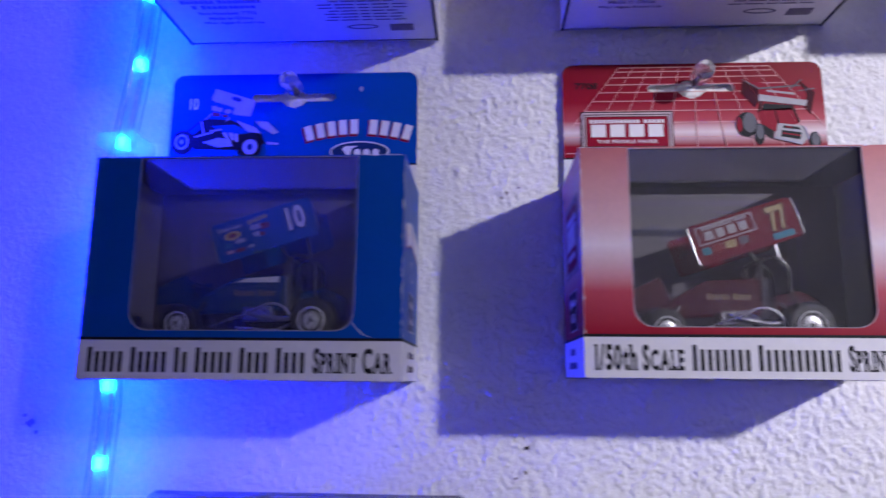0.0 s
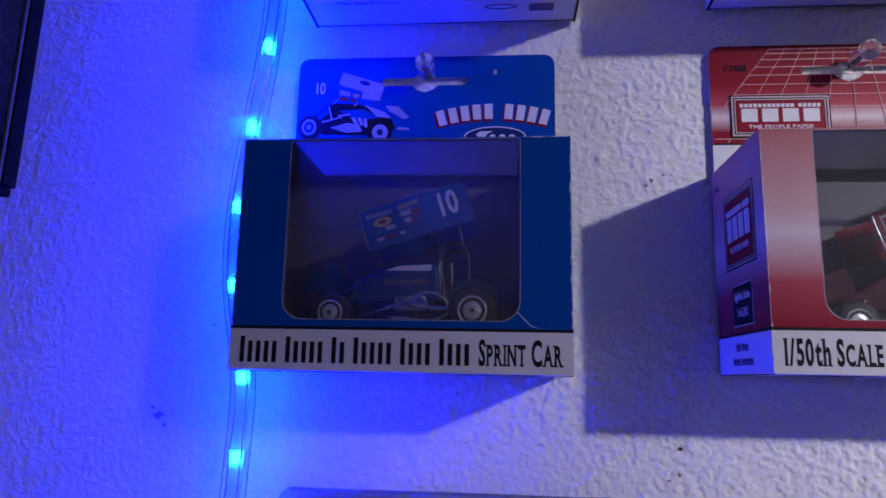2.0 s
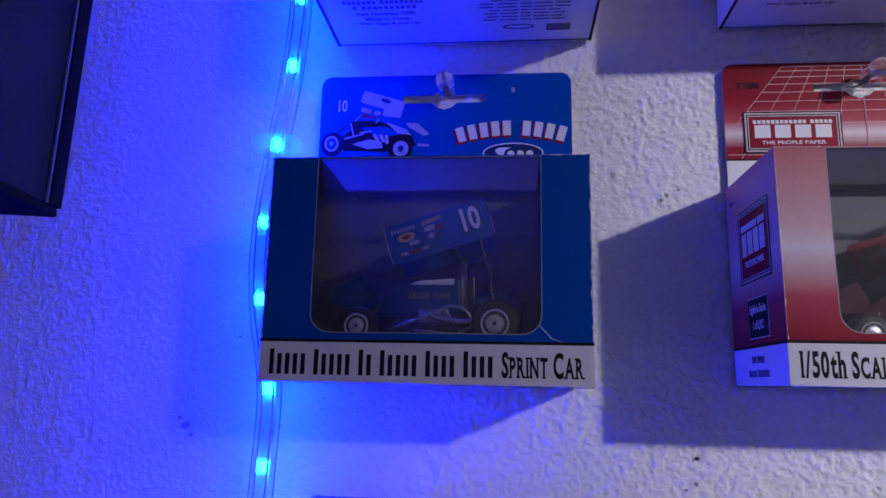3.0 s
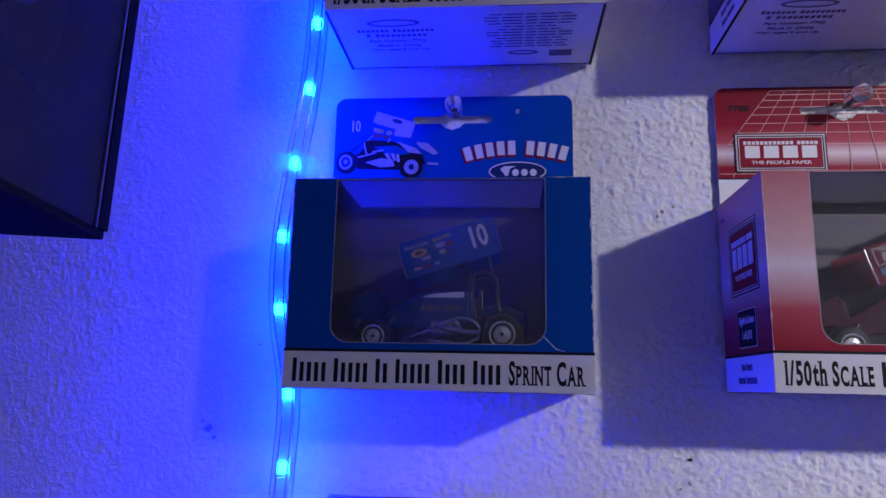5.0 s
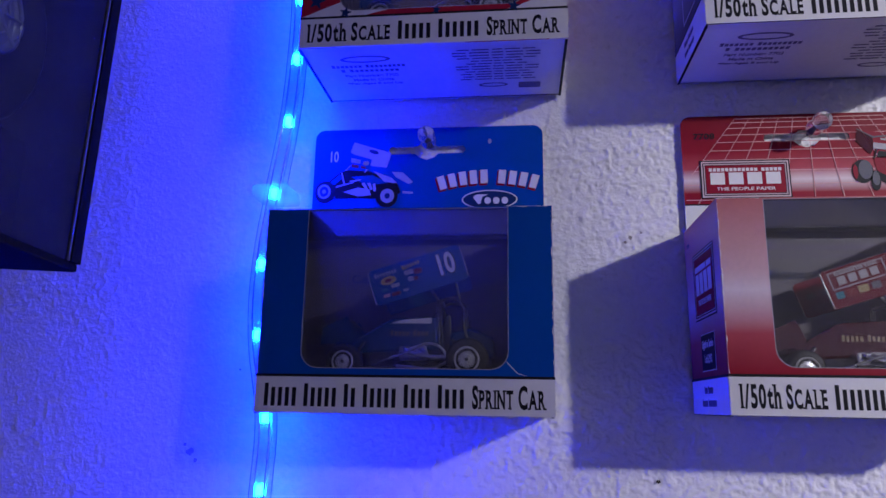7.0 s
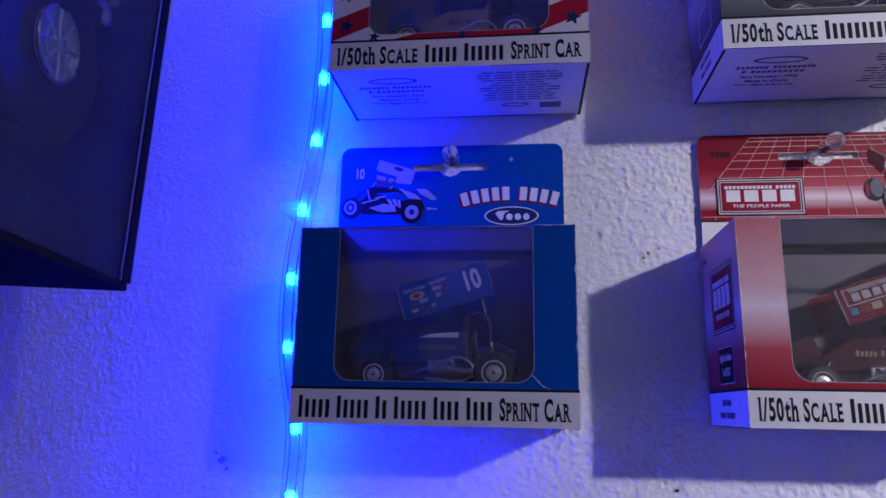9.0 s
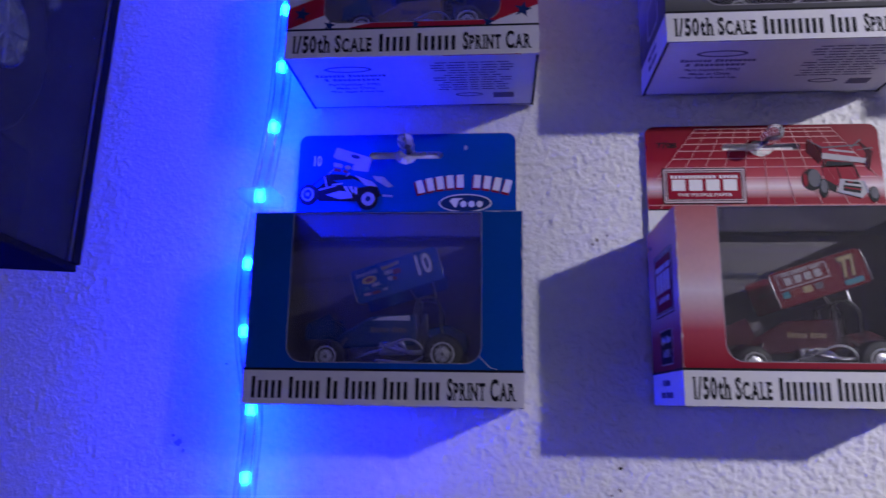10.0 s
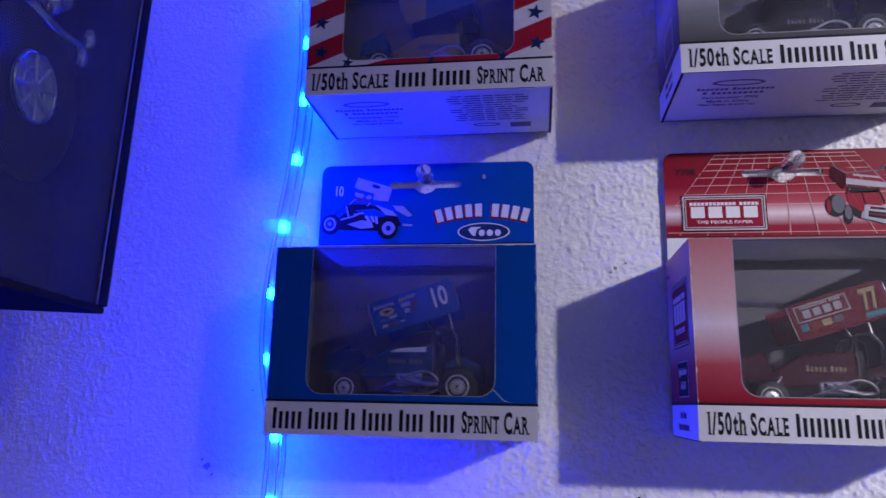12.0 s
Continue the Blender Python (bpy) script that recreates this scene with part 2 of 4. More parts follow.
def flat(loops, thick=0.0001):
    """A flat sheet in XY, of closed outlines (inner ones are holes), standing 0 to thick in Z."""
    cu = bpy.data.curves.new("sheet", "CURVE")
    cu.dimensions, cu.fill_mode, cu.extrude = "2D", "BOTH", thick / 2
    for pts in loops:
        s = cu.splines.new("POLY")
        s.points.add(len(pts) - 1)
        for p, (x, y) in zip(s.points, pts):
            p.co = (x, y, 0, 1)
        s.use_cyclic_u = True
    ob = bpy.data.objects.new("sheet", cu)
    me = bpy.data.meshes.new_from_object(ob)
    me.transform(Matrix.Translation((0, 0, thick / 2)))
    bpy.data.objects.remove(ob)
    bpy.data.curves.remove(cu)
    return me


def rect(x0, x1, y0, y1, r=0.0, n=6, corners=(1, 1, 1, 1)):
    """Rounded rectangle outline; corners: bottom left, bottom right, top right, top left."""
    out = []
    for k, (cx, cy, a) in enumerate(((x0, y0, 180), (x1, y0, 270), (x1, y1, 0), (x0, y1, 90))):
        q = r * corners[k]
        if q <= 0:
            out.append((cx, cy))
            continue
        ox, oy = cx + (q if cx == x0 else -q), cy + (q if cy == y0 else -q)
        out += [(ox + q * math.cos(radians(a + 90 * i / n)), oy + q * math.sin(radians(a + 90 * i / n))) for i in range(n + 1)]
    return out


def oval(cx, cy, a, b, n=28, turn=0.0):
    c, s = math.cos(turn), math.sin(turn)
    return [(cx + a * math.cos(k * math.tau / n) * c - b * math.sin(k * math.tau / n) * s, cy + a * math.cos(k * math.tau / n) * s + b * math.sin(k * math.tau / n) * c) for k in range(n)]


def star(cx, cy, r, turn=0.2):
    return [(cx + r * (1 if k % 2 == 0 else 0.42) * math.sin(turn + k * math.pi / 5), cy + r * (1 if k % 2 == 0 else 0.42) * math.cos(turn + k * math.pi / 5)) for k in range(10)]


def letters(text, width, height, thick=0.0001, bold=0.012):
    """Text as a mesh that fills width x height, centred, in XY."""
    cu = bpy.data.curves.new("text", "FONT")
    cu.body, cu.extrude, cu.resolution_u, cu.offset = text, 0.01, 3, bold
    ob = bpy.data.objects.new("text", cu)
    me = bpy.data.meshes.new_from_object(ob)
    bpy.data.objects.remove(ob)
    bpy.data.curves.remove(cu)
    co = np.empty(len(me.vertices) * 3)
    me.vertices.foreach_get("co", co)
    co = co.reshape(-1, 3)
    lo, hi = co.min(0), co.max(0)
    co = (co - (lo + hi) / 2) / (hi - lo) * (width, height, thick) + (0, 0, thick / 2)
    me.vertices.foreach_set("co", co.ravel())
    me.update()
    return me


GLYPHS = {}
# where the upright strokes of a letter end: along its foot, along its head
FEET = {"P": ((0.10,), (0.08,)), "R": ((0.10, 0.92), (0.08,)), "I": ((0.5,), (0.5,)), "N": ((0.08,), (0.06, 0.94)), "T": ((0.5,), ()), "A": ((0.06, 0.94), ()),
        "L": ((0.10,), (0.10,)), "E": ((0.08,), (0.08,)), "1": ((0.6,), (0.35,)), "h": ((0.14, 0.86), (0.08,))}


def glyph(ch, bold):
    """Outline of one built-in character: vertices and faces, lower left at zero, with its width and foot and head heights."""
    if (ch, bold) not in GLYPHS:
        cu = bpy.data.curves.new("glyph", "FONT")
        cu.body, cu.extrude, cu.resolution_u, cu.offset = ch, 0.01, 3, bold
        ob = bpy.data.objects.new("glyph", cu)
        me = bpy.data.meshes.new_from_object(ob)
        bpy.data.objects.remove(ob)
        bpy.data.curves.remove(cu)
        co = np.array([v.co[:] for v in me.vertices])
        co[:, 0] -= co[:, 0].min()
        GLYPHS[ch, bold] = co, [tuple(p.vertices) for p in me.polygons]
        bpy.data.meshes.remove(me)
    return GLYPHS[ch, bold]


def serif_letters(text, width, height, thick=0.0001, bold=0.032):
    """Built-in characters as small capitals with footed strokes, filling width x height, centred in XY."""
    verts, faces, x, small = [], [], 0.0, False
    for ch in text:
        if ch == " ":
            x, small = x + 0.26, False
            continue
        co, fs = glyph(ch.upper() if ch.isalpha() and not text.startswith("1") or small else ch, bold)
        caps = small and ch.isalpha()
        k = 0.80 if caps else 1.0
        key = ch.upper() if caps or ch.isupper() else ch
        base = len(verts)
        q = co * (k, k, 1) + (x, 0, 0)
        verts += q.tolist()
        faces += [tuple(base + i for i in f) for f in fs]
        wide, low, high = co[:, 0].max() * k, co[:, 1].min() * k, co[:, 1].max() * k
        for row, y0 in zip(FEET.get(key, ((), ())), (low, high - 0.05)):
            for u in row:
                base, cx = len(verts), x + u * wide
                verts += [(cx + dx, y0 + dy, dz) for dz in (-0.0099, 0.0099) for dx, dy in ((-0.13, 0), (0.13, 0), (0.13, 0.05), (-0.13, 0.05))]
                faces += [tuple(base + i for i in f) for f in ((3, 2, 1, 0), (4, 5, 6, 7), (0, 1, 5, 4), (1, 2, 6, 5), (2, 3, 7, 6), (3, 0, 4, 7))]
        x += wide + (0.11 if key in FEET else 0.08)
        small = ch.isalpha() and (small or ch.isupper())
    co = np.array(verts)
    lo, hi = co.min(0), co.max(0)
    co = (co - (lo + hi) / 2) / (hi - lo) * (width, height, thick) + (0, 0, thick / 2)
    me = bpy.data.meshes.new("lettering")
    me.from_pydata(co.tolist(), [], faces)
    me.update()
    return me


def bars(name, words, width, height, mat, parent, m, low=0.80, fill=0.62, arc=0.0, thick=0.0001, label="", solid=False):
    """A line of plain bars, one a letter or (solid) one a word, each a part of its own, centred on the pose m."""
    total = sum(words) + 0.7 * (len(words) - 1)
    step, x = width / total, -width / 2
    made = {}
    for n in words:
        for k in range(1 if solid else n):
            h = height if k == 0 else height * low
            w = step * n * 0.94 if solid else step * fill
            cx = x + (step * n / 2 if solid else (k + 0.5) * step)
            if (w, h) not in made:
                made[w, h] = flat([rect(-w / 2, w / 2, 0, h)], thick)
            lift = arc * (1 - (2 * cx / width) ** 2)
            lean = -2.2 * arc * cx / (width / 2) ** 2 if arc else 0.0
            part(name, made[w, h], mat, parent, label, m @ Matrix.Translation((cx, lift - height / 2, 0)) @ Matrix.Rotation(lean, 4, "Z"))
        x += (n + 0.7) * step


def frame_loops(x0, x1, y0, y1, w):
    return [rect(x0, x1, y0, y1), rect(x0 + w, x1 - w, y0 + w, y1 - w)]


def tube(points, r, mat, name, parent, label="", cyclic=False, sides=3, m=None):
    cu = bpy.data.curves.new(name, "CURVE")
    cu.dimensions, cu.bevel_depth, cu.bevel_resolution, cu.resolution_u, cu.use_fill_caps = "3D", r, sides, 4, True
    s = cu.splines.new("BEZIER")
    s.bezier_points.add(len(points) - 1)
    for p, c in zip(s.bezier_points, points):
        p.co, p.handle_left_type, p.handle_right_type = c, "AUTO", "AUTO"
    s.use_cyclic_u = cyclic
    ob = bpy.data.objects.new(name, cu)
    me = bpy.data.meshes.new_from_object(ob)
    bpy.data.objects.remove(ob)
    bpy.data.curves.remove(cu)
    return part(name, me, mat, parent, label, m, smooth=True)


def disc(r, y0, y1, n=28, bevel=0.0):
    """A wheel-like drum along Y."""
    bm = bmesh.new()
    bmesh.ops.create_cone(bm, cap_ends=True, segments=n, radius1=r, radius2=r, depth=abs(y1 - y0), matrix=Matrix.Translation((0, (y0 + y1) / 2, 0)) @ Matrix.Rotation(math.pi / 2, 4, "X"))
    if bevel:
        bmesh.ops.bevel(bm, geom=[e for e in bm.edges if len(e.link_faces) == 2 and e.calc_face_angle() > 1], offset=bevel, segments=3, profile=0.5, affect="EDGES")
    return bm


def lathe(profile, n=32):
    """Turns (radius, y) pairs round the Y axis."""
    bm = bmesh.new()
    rings = [[bm.verts.new((r * math.cos(k * math.tau / n), y, r * math.sin(k * math.tau / n))) for k in range(n)] for r, y in profile]
    for a, b in zip(rings, rings[1:]):
        for k in range(n):
            bm.faces.new((a[k], a[(k + 1) % n], b[(k + 1) % n], b[k]))
    for ring in (rings[0], rings[-1]):
        bm.faces.new(ring)
    return bm


def prism(pts, y0, y1, bevel=0.0):
    """A side profile (x, z) drawn out along Y."""
    bm = bmesh.new()
    a = [bm.verts.new((x, y0, z)) for x, z in pts]
    b = [bm.verts.new((x, y1, z)) for x, z in pts]
    bm.faces.new(a), bm.faces.new(b)
    for k in range(len(pts)):
        bm.faces.new((a[k], a[(k + 1) % len(pts)], b[(k + 1) % len(pts)], b[k]))
    bmesh.ops.recalc_face_normals(bm, faces=bm.faces)
    if bevel:
        bmesh.ops.bevel(bm, geom=bm.edges[:], offset=bevel, segments=2, profile=0.5, affect="EDGES")
    return bm


def ball(r, seg=24):
    bm = bmesh.new()
    bmesh.ops.create_uvsphere(bm, u_segments=seg, v_segments=seg // 2, radius=r)
    return bm


def on_front(x, z, y, turn=0.0):
    """Pose of a print on a face that looks along -Y."""
    return Matrix.Translation((x, y, z)) @ Matrix.Rotation(math.pi / 2, 4, "X") @ Matrix.Rotation(turn, 4, "Z")


def on_left(y, z, x):
    """Pose of a print on a face that looks along -X."""
    return Matrix(((0, 0, -1, x), (-1, 0, 0, y), (0, 1, 0, z), (0, 0, 0, 1)))


def on_right(y, z, x):
    """Pose of a print on a face that looks along +X."""
    return Matrix(((0, 0, 1, x), (1, 0, 0, y), (0, 1, 0, z), (0, 0, 0, 1)))


def on_bottom(x, y, z):
    """Pose of a print on a face that looks down, its top towards the front."""
    return Matrix(((1, 0, 0, x), (0, -1, 0, y), (0, 0, -1, z), (0, 0, 0, 1)))


def thing(name, x, y, z, label, category, group="", turn=(0, 0, 0)):
    ob = new(name)
    ob.empty_display_size = 0.01
    ob.matrix_basis = pose(x, y, z, *turn)
    return tagged(ob, label, category, group)


# ---- structure: the room ----


def lattice(xs, zs, cell, seed):
    """Smooth random field on a grid of points, 0 to 1."""
    rng = np.random.default_rng(seed)
    u, v = xs / cell, zs / cell
    g = rng.random((int(v.max() - v.min()) + 4, int(u.max() - u.min()) + 4))
    u, v = u - math.floor(u.min()), v - math.floor(v.min())
    iu, iv = np.floor(u).astype(int), np.floor(v).astype(int)
    fu, fv = u - iu, v - iv
    fu, fv = fu * fu * (3 - 2 * fu), fv * fv * (3 - 2 * fv)
    a, b = g[np.ix_(iv, iu)], g[np.ix_(iv, iu + 1)]
    c, d = g[np.ix_(iv + 1, iu)], g[np.ix_(iv + 1, iu + 1)]
    return (a * (1 - fu) + b * fu) * (1 - fv[:, None]) + (c * (1 - fu) + d * fu) * fv[:, None]


def plaster_wall():
    """Wall with a knocked-down plaster relief where the camera passes, plain further out."""
    x0, x1, z0, z1, step = -0.34, 0.20, 1.41, 1.73, 0.0005
    xs, zs = np.arange(x0, x1, step), np.arange(z0, z1, step)
    f = 0.46 * lattice(xs, zs, 0.0021, 1) + 0.38 * lattice(xs + 0.3, zs + 0.1, 0.0013, 2) + 0.16 * lattice(xs, zs, 0.0085, 3)
    lumps = np.clip((f - 0.46) / 0.15, 0, 1)
    lumps = lumps * lumps * (3 - 2 * lumps)
    patchy = 0.35 + 0.95 * lattice(xs, zs, 0.028, 6)
    calm = 0.34 + 0.66 * np.clip((xs + 0.15) / 0.10, 0, 1)
    grit = 0.00036 * lattice(xs, zs, 0.0013, 4) + 0.00024 * lattice(xs + 0.1, zs, 0.0009, 7)
    specks = np.clip((lattice(xs, zs + 0.2, 0.0016, 8) - 0.86) / 0.08, 0, 1) * np.clip((lattice(xs, zs, 0.02, 9) - 0.45) / 0.2, 0, 1)
    h = (0.00048 * lumps * patchy + grit + 0.00030 * specks) * calm + 0.0002 * lattice(xs, zs, 0.03, 5)
    gx, gz = np.meshgrid(xs, zs)
    for cx, cz, r, a in ((-0.015, 1.571, 0.0022, 0.0011), (0.010, 1.467, 0.0013, -0.0010), (-0.176, 1.473, 0.002, -0.0008), (-0.1575, 1.507, 0.0012, -0.0006), (0.002, 1.562, 0.003, 0.0005)):
        h = h + a * np.exp(-((gx - cx) ** 2 + (gz - cz) ** 2) / r ** 2)
    edge = np.minimum.reduce([gx - gx.min(), gx.max() - gx, gz - gz.min(), gz.max() - gz])
    h = h * np.clip(edge / 0.02, 0, 1)
    nz, nx = h.shape
    verts = np.stack([gx, WALL + 0.0006 - h, gz], -1).reshape(-1, 3).tolist()
    idx = np.arange(nz * nx).reshape(nz, nx)
    faces = np.stack([idx[:-1, :-1], idx[:-1, 1:], idx[1:, 1:], idx[1:, :-1]], -1).reshape(-1, 4).tolist()
    y = WALL + 0.0006
    X0, X1, Z0, Z1 = -2.0, 2.8, 0.0, 2.44
    base = len(verts)
    gx0, gx1, gz0, gz1 = gx.min(), gx.max(), gz.min(), gz.max()
    verts += [(X0, y, Z0), (X1, y, Z0), (X1, y, Z1), (X0, y, Z1), (gx0, y, gz0), (gx1, y, gz0), (gx1, y, gz1), (gx0, y, gz1),
              (X0, y + 0.12, Z0), (X1, y + 0.12, Z0), (X1, y + 0.12, Z1), (X0, y + 0.12, Z1)]
    ring = [(0, 1, 5, 4), (1, 2, 6, 5), (2, 3, 7, 6), (3, 0, 4, 7), (9, 8, 11, 10), (0, 8, 9, 1), (1, 9, 10, 2), (2, 10, 11, 3), (3, 11, 8, 0)]
    faces += [tuple(base + k for k in q) for q in ring]
    me = bpy.data.meshes.new("wall_north")
    me.from_pydata(verts, [], faces)
    me.polygons.foreach_set("use_smooth", [True] * len(me.polygons))
    me.materials.append(M_WALL)
    return tagged(new("wall_north", me), "white knocked-down plaster wall", "wall", kind="structure")


wall_north = plaster_wall()
for cx, cz, r in ((0.010, 1.467, 0.0008), (-0.1575, 1.507, 0.0004)):
    part("nail_hole", flat([oval(0, 0, r, r * 0.8, 14)], 0.0002), M_HOLE, wall_north, "small dark nail hole", on_front(cx, cz, WALL - 0.0002))
chip = random.Random(5)
for cx, cz, r in ((-0.176, 1.4735, 0.0018), (-0.1735, 1.4705, 0.0010), (-0.1785, 1.4765, 0.0009), (0.0035, 1.5620, 0.0011), (0.0015, 1.5600, 0.0007), (0.008, 1.5640, 0.0006), (0.0095, 1.4585, 0.0009), (0.006, 1.4565, 0.0006), (-0.146, 1.4655, 0.0007)):
    edge = [(r * (0.55 + 0.6 * chip.random()) * math.cos(k * math.tau / 9), r * (0.5 + 0.6 * chip.random()) * math.sin(k * math.tau / 9)) for k in range(9)]
    part("chipped_spot", flat([edge], 0.0001), M_CHIP, wall_north, "small chipped spot in the plaster", on_front(cx, cz, WALL - 0.0003))
for nm, q, mt, lab in (("floor", (-2.0, 2.8, -3.2, WALL, -0.06, 0.0), M_FLOOR, "grey carpeted floor"), ("ceiling", (-2.12, 2.92, -3.32, WALL + 0.12, 2.442, 2.54), M_ROOM, "painted flat ceiling"),
                       ("wall_west", (-2.12, -2.003, -3.2, WALL, 0.0, 2.44), M_ROOM, "painted side wall"), ("wall_east", (2.803, 2.92, -3.2, WALL, 0.0, 2.44), M_ROOM, "painted side wall"),
                       ("wall_south", (-2.12, 2.92, -3.32, -3.203, 0.0, 2.44), M_ROOM, "painted rear wall")):
    tagged(part(nm, block(*q), mt, None), lab, nm.split("_")[0], kind="structure")

pendant = thing("ceiling_lamp", LAMP[0], LAMP[1], LAMP[2] + 0.168, "small round ceiling lamp, lit", "lamp")
part("mount", lathe([(0.06, -0.0), (0.06, 0.02), (0.02, 0.03), (0.015, 0.095)]), M_WHITE, pendant, m=Matrix.Rotation(-math.pi / 2, 4, "X"), smooth=True)
globe = part("globe", ball(0.06), M_BULB, pendant, "glowing frosted globe", Matrix.Translation((0, 0, -0.155)), smooth=True)
globe.visible_shadow = False

# ---- things: boxed model cars ----
W, D, H, T = 0.101, 0.048, 0.0712, 0.0005      # a box: width, depth, height, card thickness
STRIP = 0.0120                                 # height of the white title band


def title(words, parent):
    """The line of small capitals on the white band; real words are lettered, names are bars."""
    unit = sum(len(s) if k == "text" else sum(s) + 0.7 * (len(s) - 1) for k, s in words) + 0.9 * (len(words) - 1)
    step, x = (W - 0.0055) / unit, -(W - 0.0055) / 2
    for k, s in words:
        n = len(s) if k == "text" else sum(s) + 0.7 * (len(s) - 1)
        m = on_front(x + n * step / 2, 0.0060, -D - 0.0001)
        if k == "text":
            part("lettering", serif_letters(s, n * step, 0.0078), M_INK, parent, "black title lettering", m)
        else:
            bars("name_bar", s, n * step, 0.0076, M_INK, parent, m, 0.82, 0.56)
        x += (n + 0.9) * step


def car_box(x, z, label, front, card, words, tray=0.0100, turn=0.0):
    """Window box on a hanging card; its origin is at the middle of the lower back edge."""
    b = thing("sprint_car_box", x, WALL - 0.0016, z, label, "box", "boxed model cars on the wall", (0, turn, 0))
    face = part("front_panel", flat([rect(-W / 2, W / 2, 0, H), rect(-W / 2 + 0.0152, W / 2 - 0.0152, 0.0152, H - 0.0006, 0.0060, corners=(1, 1, 0, 0))], T), front, b, "", Matrix.Identity(4))
    me = face.data
    me.transform(on_front(0, 0, -D + T))
    part("window_pane", flat([rect(-W / 2 + 0.001, W / 2 - 0.001, 0.013, H - 0.001)], 0.0001), M_PANE, face, "clear plastic window", on_front(0, 0, -D + 0.0011)).visible_shadow = False
    e = 0.00022
    part("cut_edge", flat([rect(-W / 2 + 0.0152 - e, W / 2 - 0.0152 + e, 0.0152 - e, H - 0.0004, 0.0060, corners=(1, 1, 0, 0)), rect(-W / 2 + 0.0152, W / 2 - 0.0152, 0.0152, H - 0.0006, 0.0060, corners=(1, 1, 0, 0))], 0.00006), M_CUT, face, "pale cut edge of the card", on_front(0, 0, -D))
    band = part("title_band", flat([rect(-W / 2, W / 2, 0, STRIP)], 0.00012), M_WHITE, b, "white printed title band", on_front(0, 0, -D))
    part("rule", flat([rect(-W / 2, W / 2, STRIP, STRIP + 0.0009)], 0.00012), M_INK, b, "thin black rule", on_front(0, 0, -D))
    title(words, face)
    for sx in (-1, 1):
        side = part("side_panel", block(sx * W / 2 - (T if sx > 0 else 0), sx * W / 2 + (T if sx < 0 else 0), -D + T, 0, 0, H), front, b)
        x_out, x_in = sx * (W / 2 + 0.0001), sx * (W / 2 - T - 0.0002)
        part("inner_lining", block(x_in - 0.0001, x_in + 0.0001, -D + 0.0014, -0.0018, 0.0008, H - 0.0008), M_INSIDE, side, "plain grey inner face")
        x_gap = sx * (W / 2 - 0.0004)
        part("flap_gap", block(x_gap - 0.0006, x_gap + 0.0004, -D + 0.001, -0.0004, -0.0003, -0.0001), M_INK, side, "dark gap beside the bottom flap")
        part("side_band", block(x_out - 0.0001, x_out + 0.0001, -D, -0.0002, 0, STRIP), M_WHITE, side, "white lower band")
        part("side_rule", block(x_out - 0.0001, x_out + 0.0001, -D, -0.0002, STRIP, STRIP + 0.0009), M_INK, side)
    bottom = part("bottom_panel", block(-W / 2 + T, W / 2 - T, -D + T, 0, 0, T), M_WHITE, b, "white printed underside")
    lid = part("top_panel", flat([rect(-W / 2 + T, W / 2 - T, 0.0008, D - T), rect(-W / 2 + 0.0152, W / 2 - 0.0152, 0.0085, D - 0.0012)], T), M_INK, b, "top panel with a window", on_bottom(0, 0, H))
    part("top_pane", flat([rect(-W / 2 + 0.001, W / 2 - 0.001, 0.006, D - 0.001)], 0.0001), M_PANE, lid, "clear plastic window").visible_shadow = False
    lip = part("tuck_flap", block(-W / 2 + T, -W / 2 + 2 * T, -D + 0.003, -0.002, 0.0006, 0.004), M_INSIDE, b)
    back = part("backing_card", block(-W / 2 + T, W / 2 - T, -0.0016, -0.0006, 0, H - T), M_BACKING, b, "grey backing card with a printed border")
    part("border", flat(frame_loops(-0.0362, 0.0362, 0.009, 0.0655, 0.0020), 0.0001), M_GREYINK, back, "", on_front(0, 0, -0.0016))
    part("border", flat(frame_loops(-0.0325, 0.0325, 0.0125, 0.0615, 0.0009), 0.0001), M_GREYINK, back, "", on_front(0, 0, -0.0016))
    part("certificate_lettering", letters("Certificate of Authenticity", 0.060, 0.0048, bold=0.0), M_NAVY, back, "faint heading", on_front(0.0, 0.0535, -0.0016))
    for k in range(4):
        part("text_bar", flat([rect(-0.02, 0.02 - 0.006 * (k % 2), -0.0004, 0.0004)], 0.0001), M_GREYINK, back, "", on_front(0.005, 0.045 - 0.005 * k, -0.0016))
    part("tray", block(-W / 2 + 0.002, W / 2 - 0.002, -D + 0.003, -0.003, 0.0006, tray, 0.001), M_INK, b, "black plastic tray")
    # underside print
    z0 = -0.0001
    part("emblem", flat([oval(0, 0, 0.010, 0.0026), oval(0, 0, 0.0085, 0.0018)], 0.0001), M_PALEINK, bottom, "oval maker's emblem", on_bottom(-0.027, -0.038, z0))
    for k, (wd, n) in enumerate(((0.030, (7, 9)), (0.024, (1, 10)))):
        bars("name_bar", n, wd, 0.0022, M_PALEINK, bottom, on_bottom(-0.027, -0.0325 + 0.0036 * k, z0), fill=0.7)
    for k, s in enumerate(("Part Number: 7702", "Made in China", "*For Ages 8 and Up")):
        part("lettering", letters(s, 0.0013 * len(s), 0.0021), M_PALEINK, bottom, "", on_bottom(-0.027, -0.0245 + 0.0036 * k, z0))
    for k in range(12):
        wd = (0.030, 0.034, 0.034, 0.031, 0.020, 0.024, 0.033, 0.033, 0.026, 0.030, 0.028, 0.031)[k]
        bars("text_bar", (5, 7, 4, 6, 5), wd, 0.0006, M_PALEINK, bottom, on_bottom(0.024, -0.042 + 0.0022 * k, z0), solid=True)
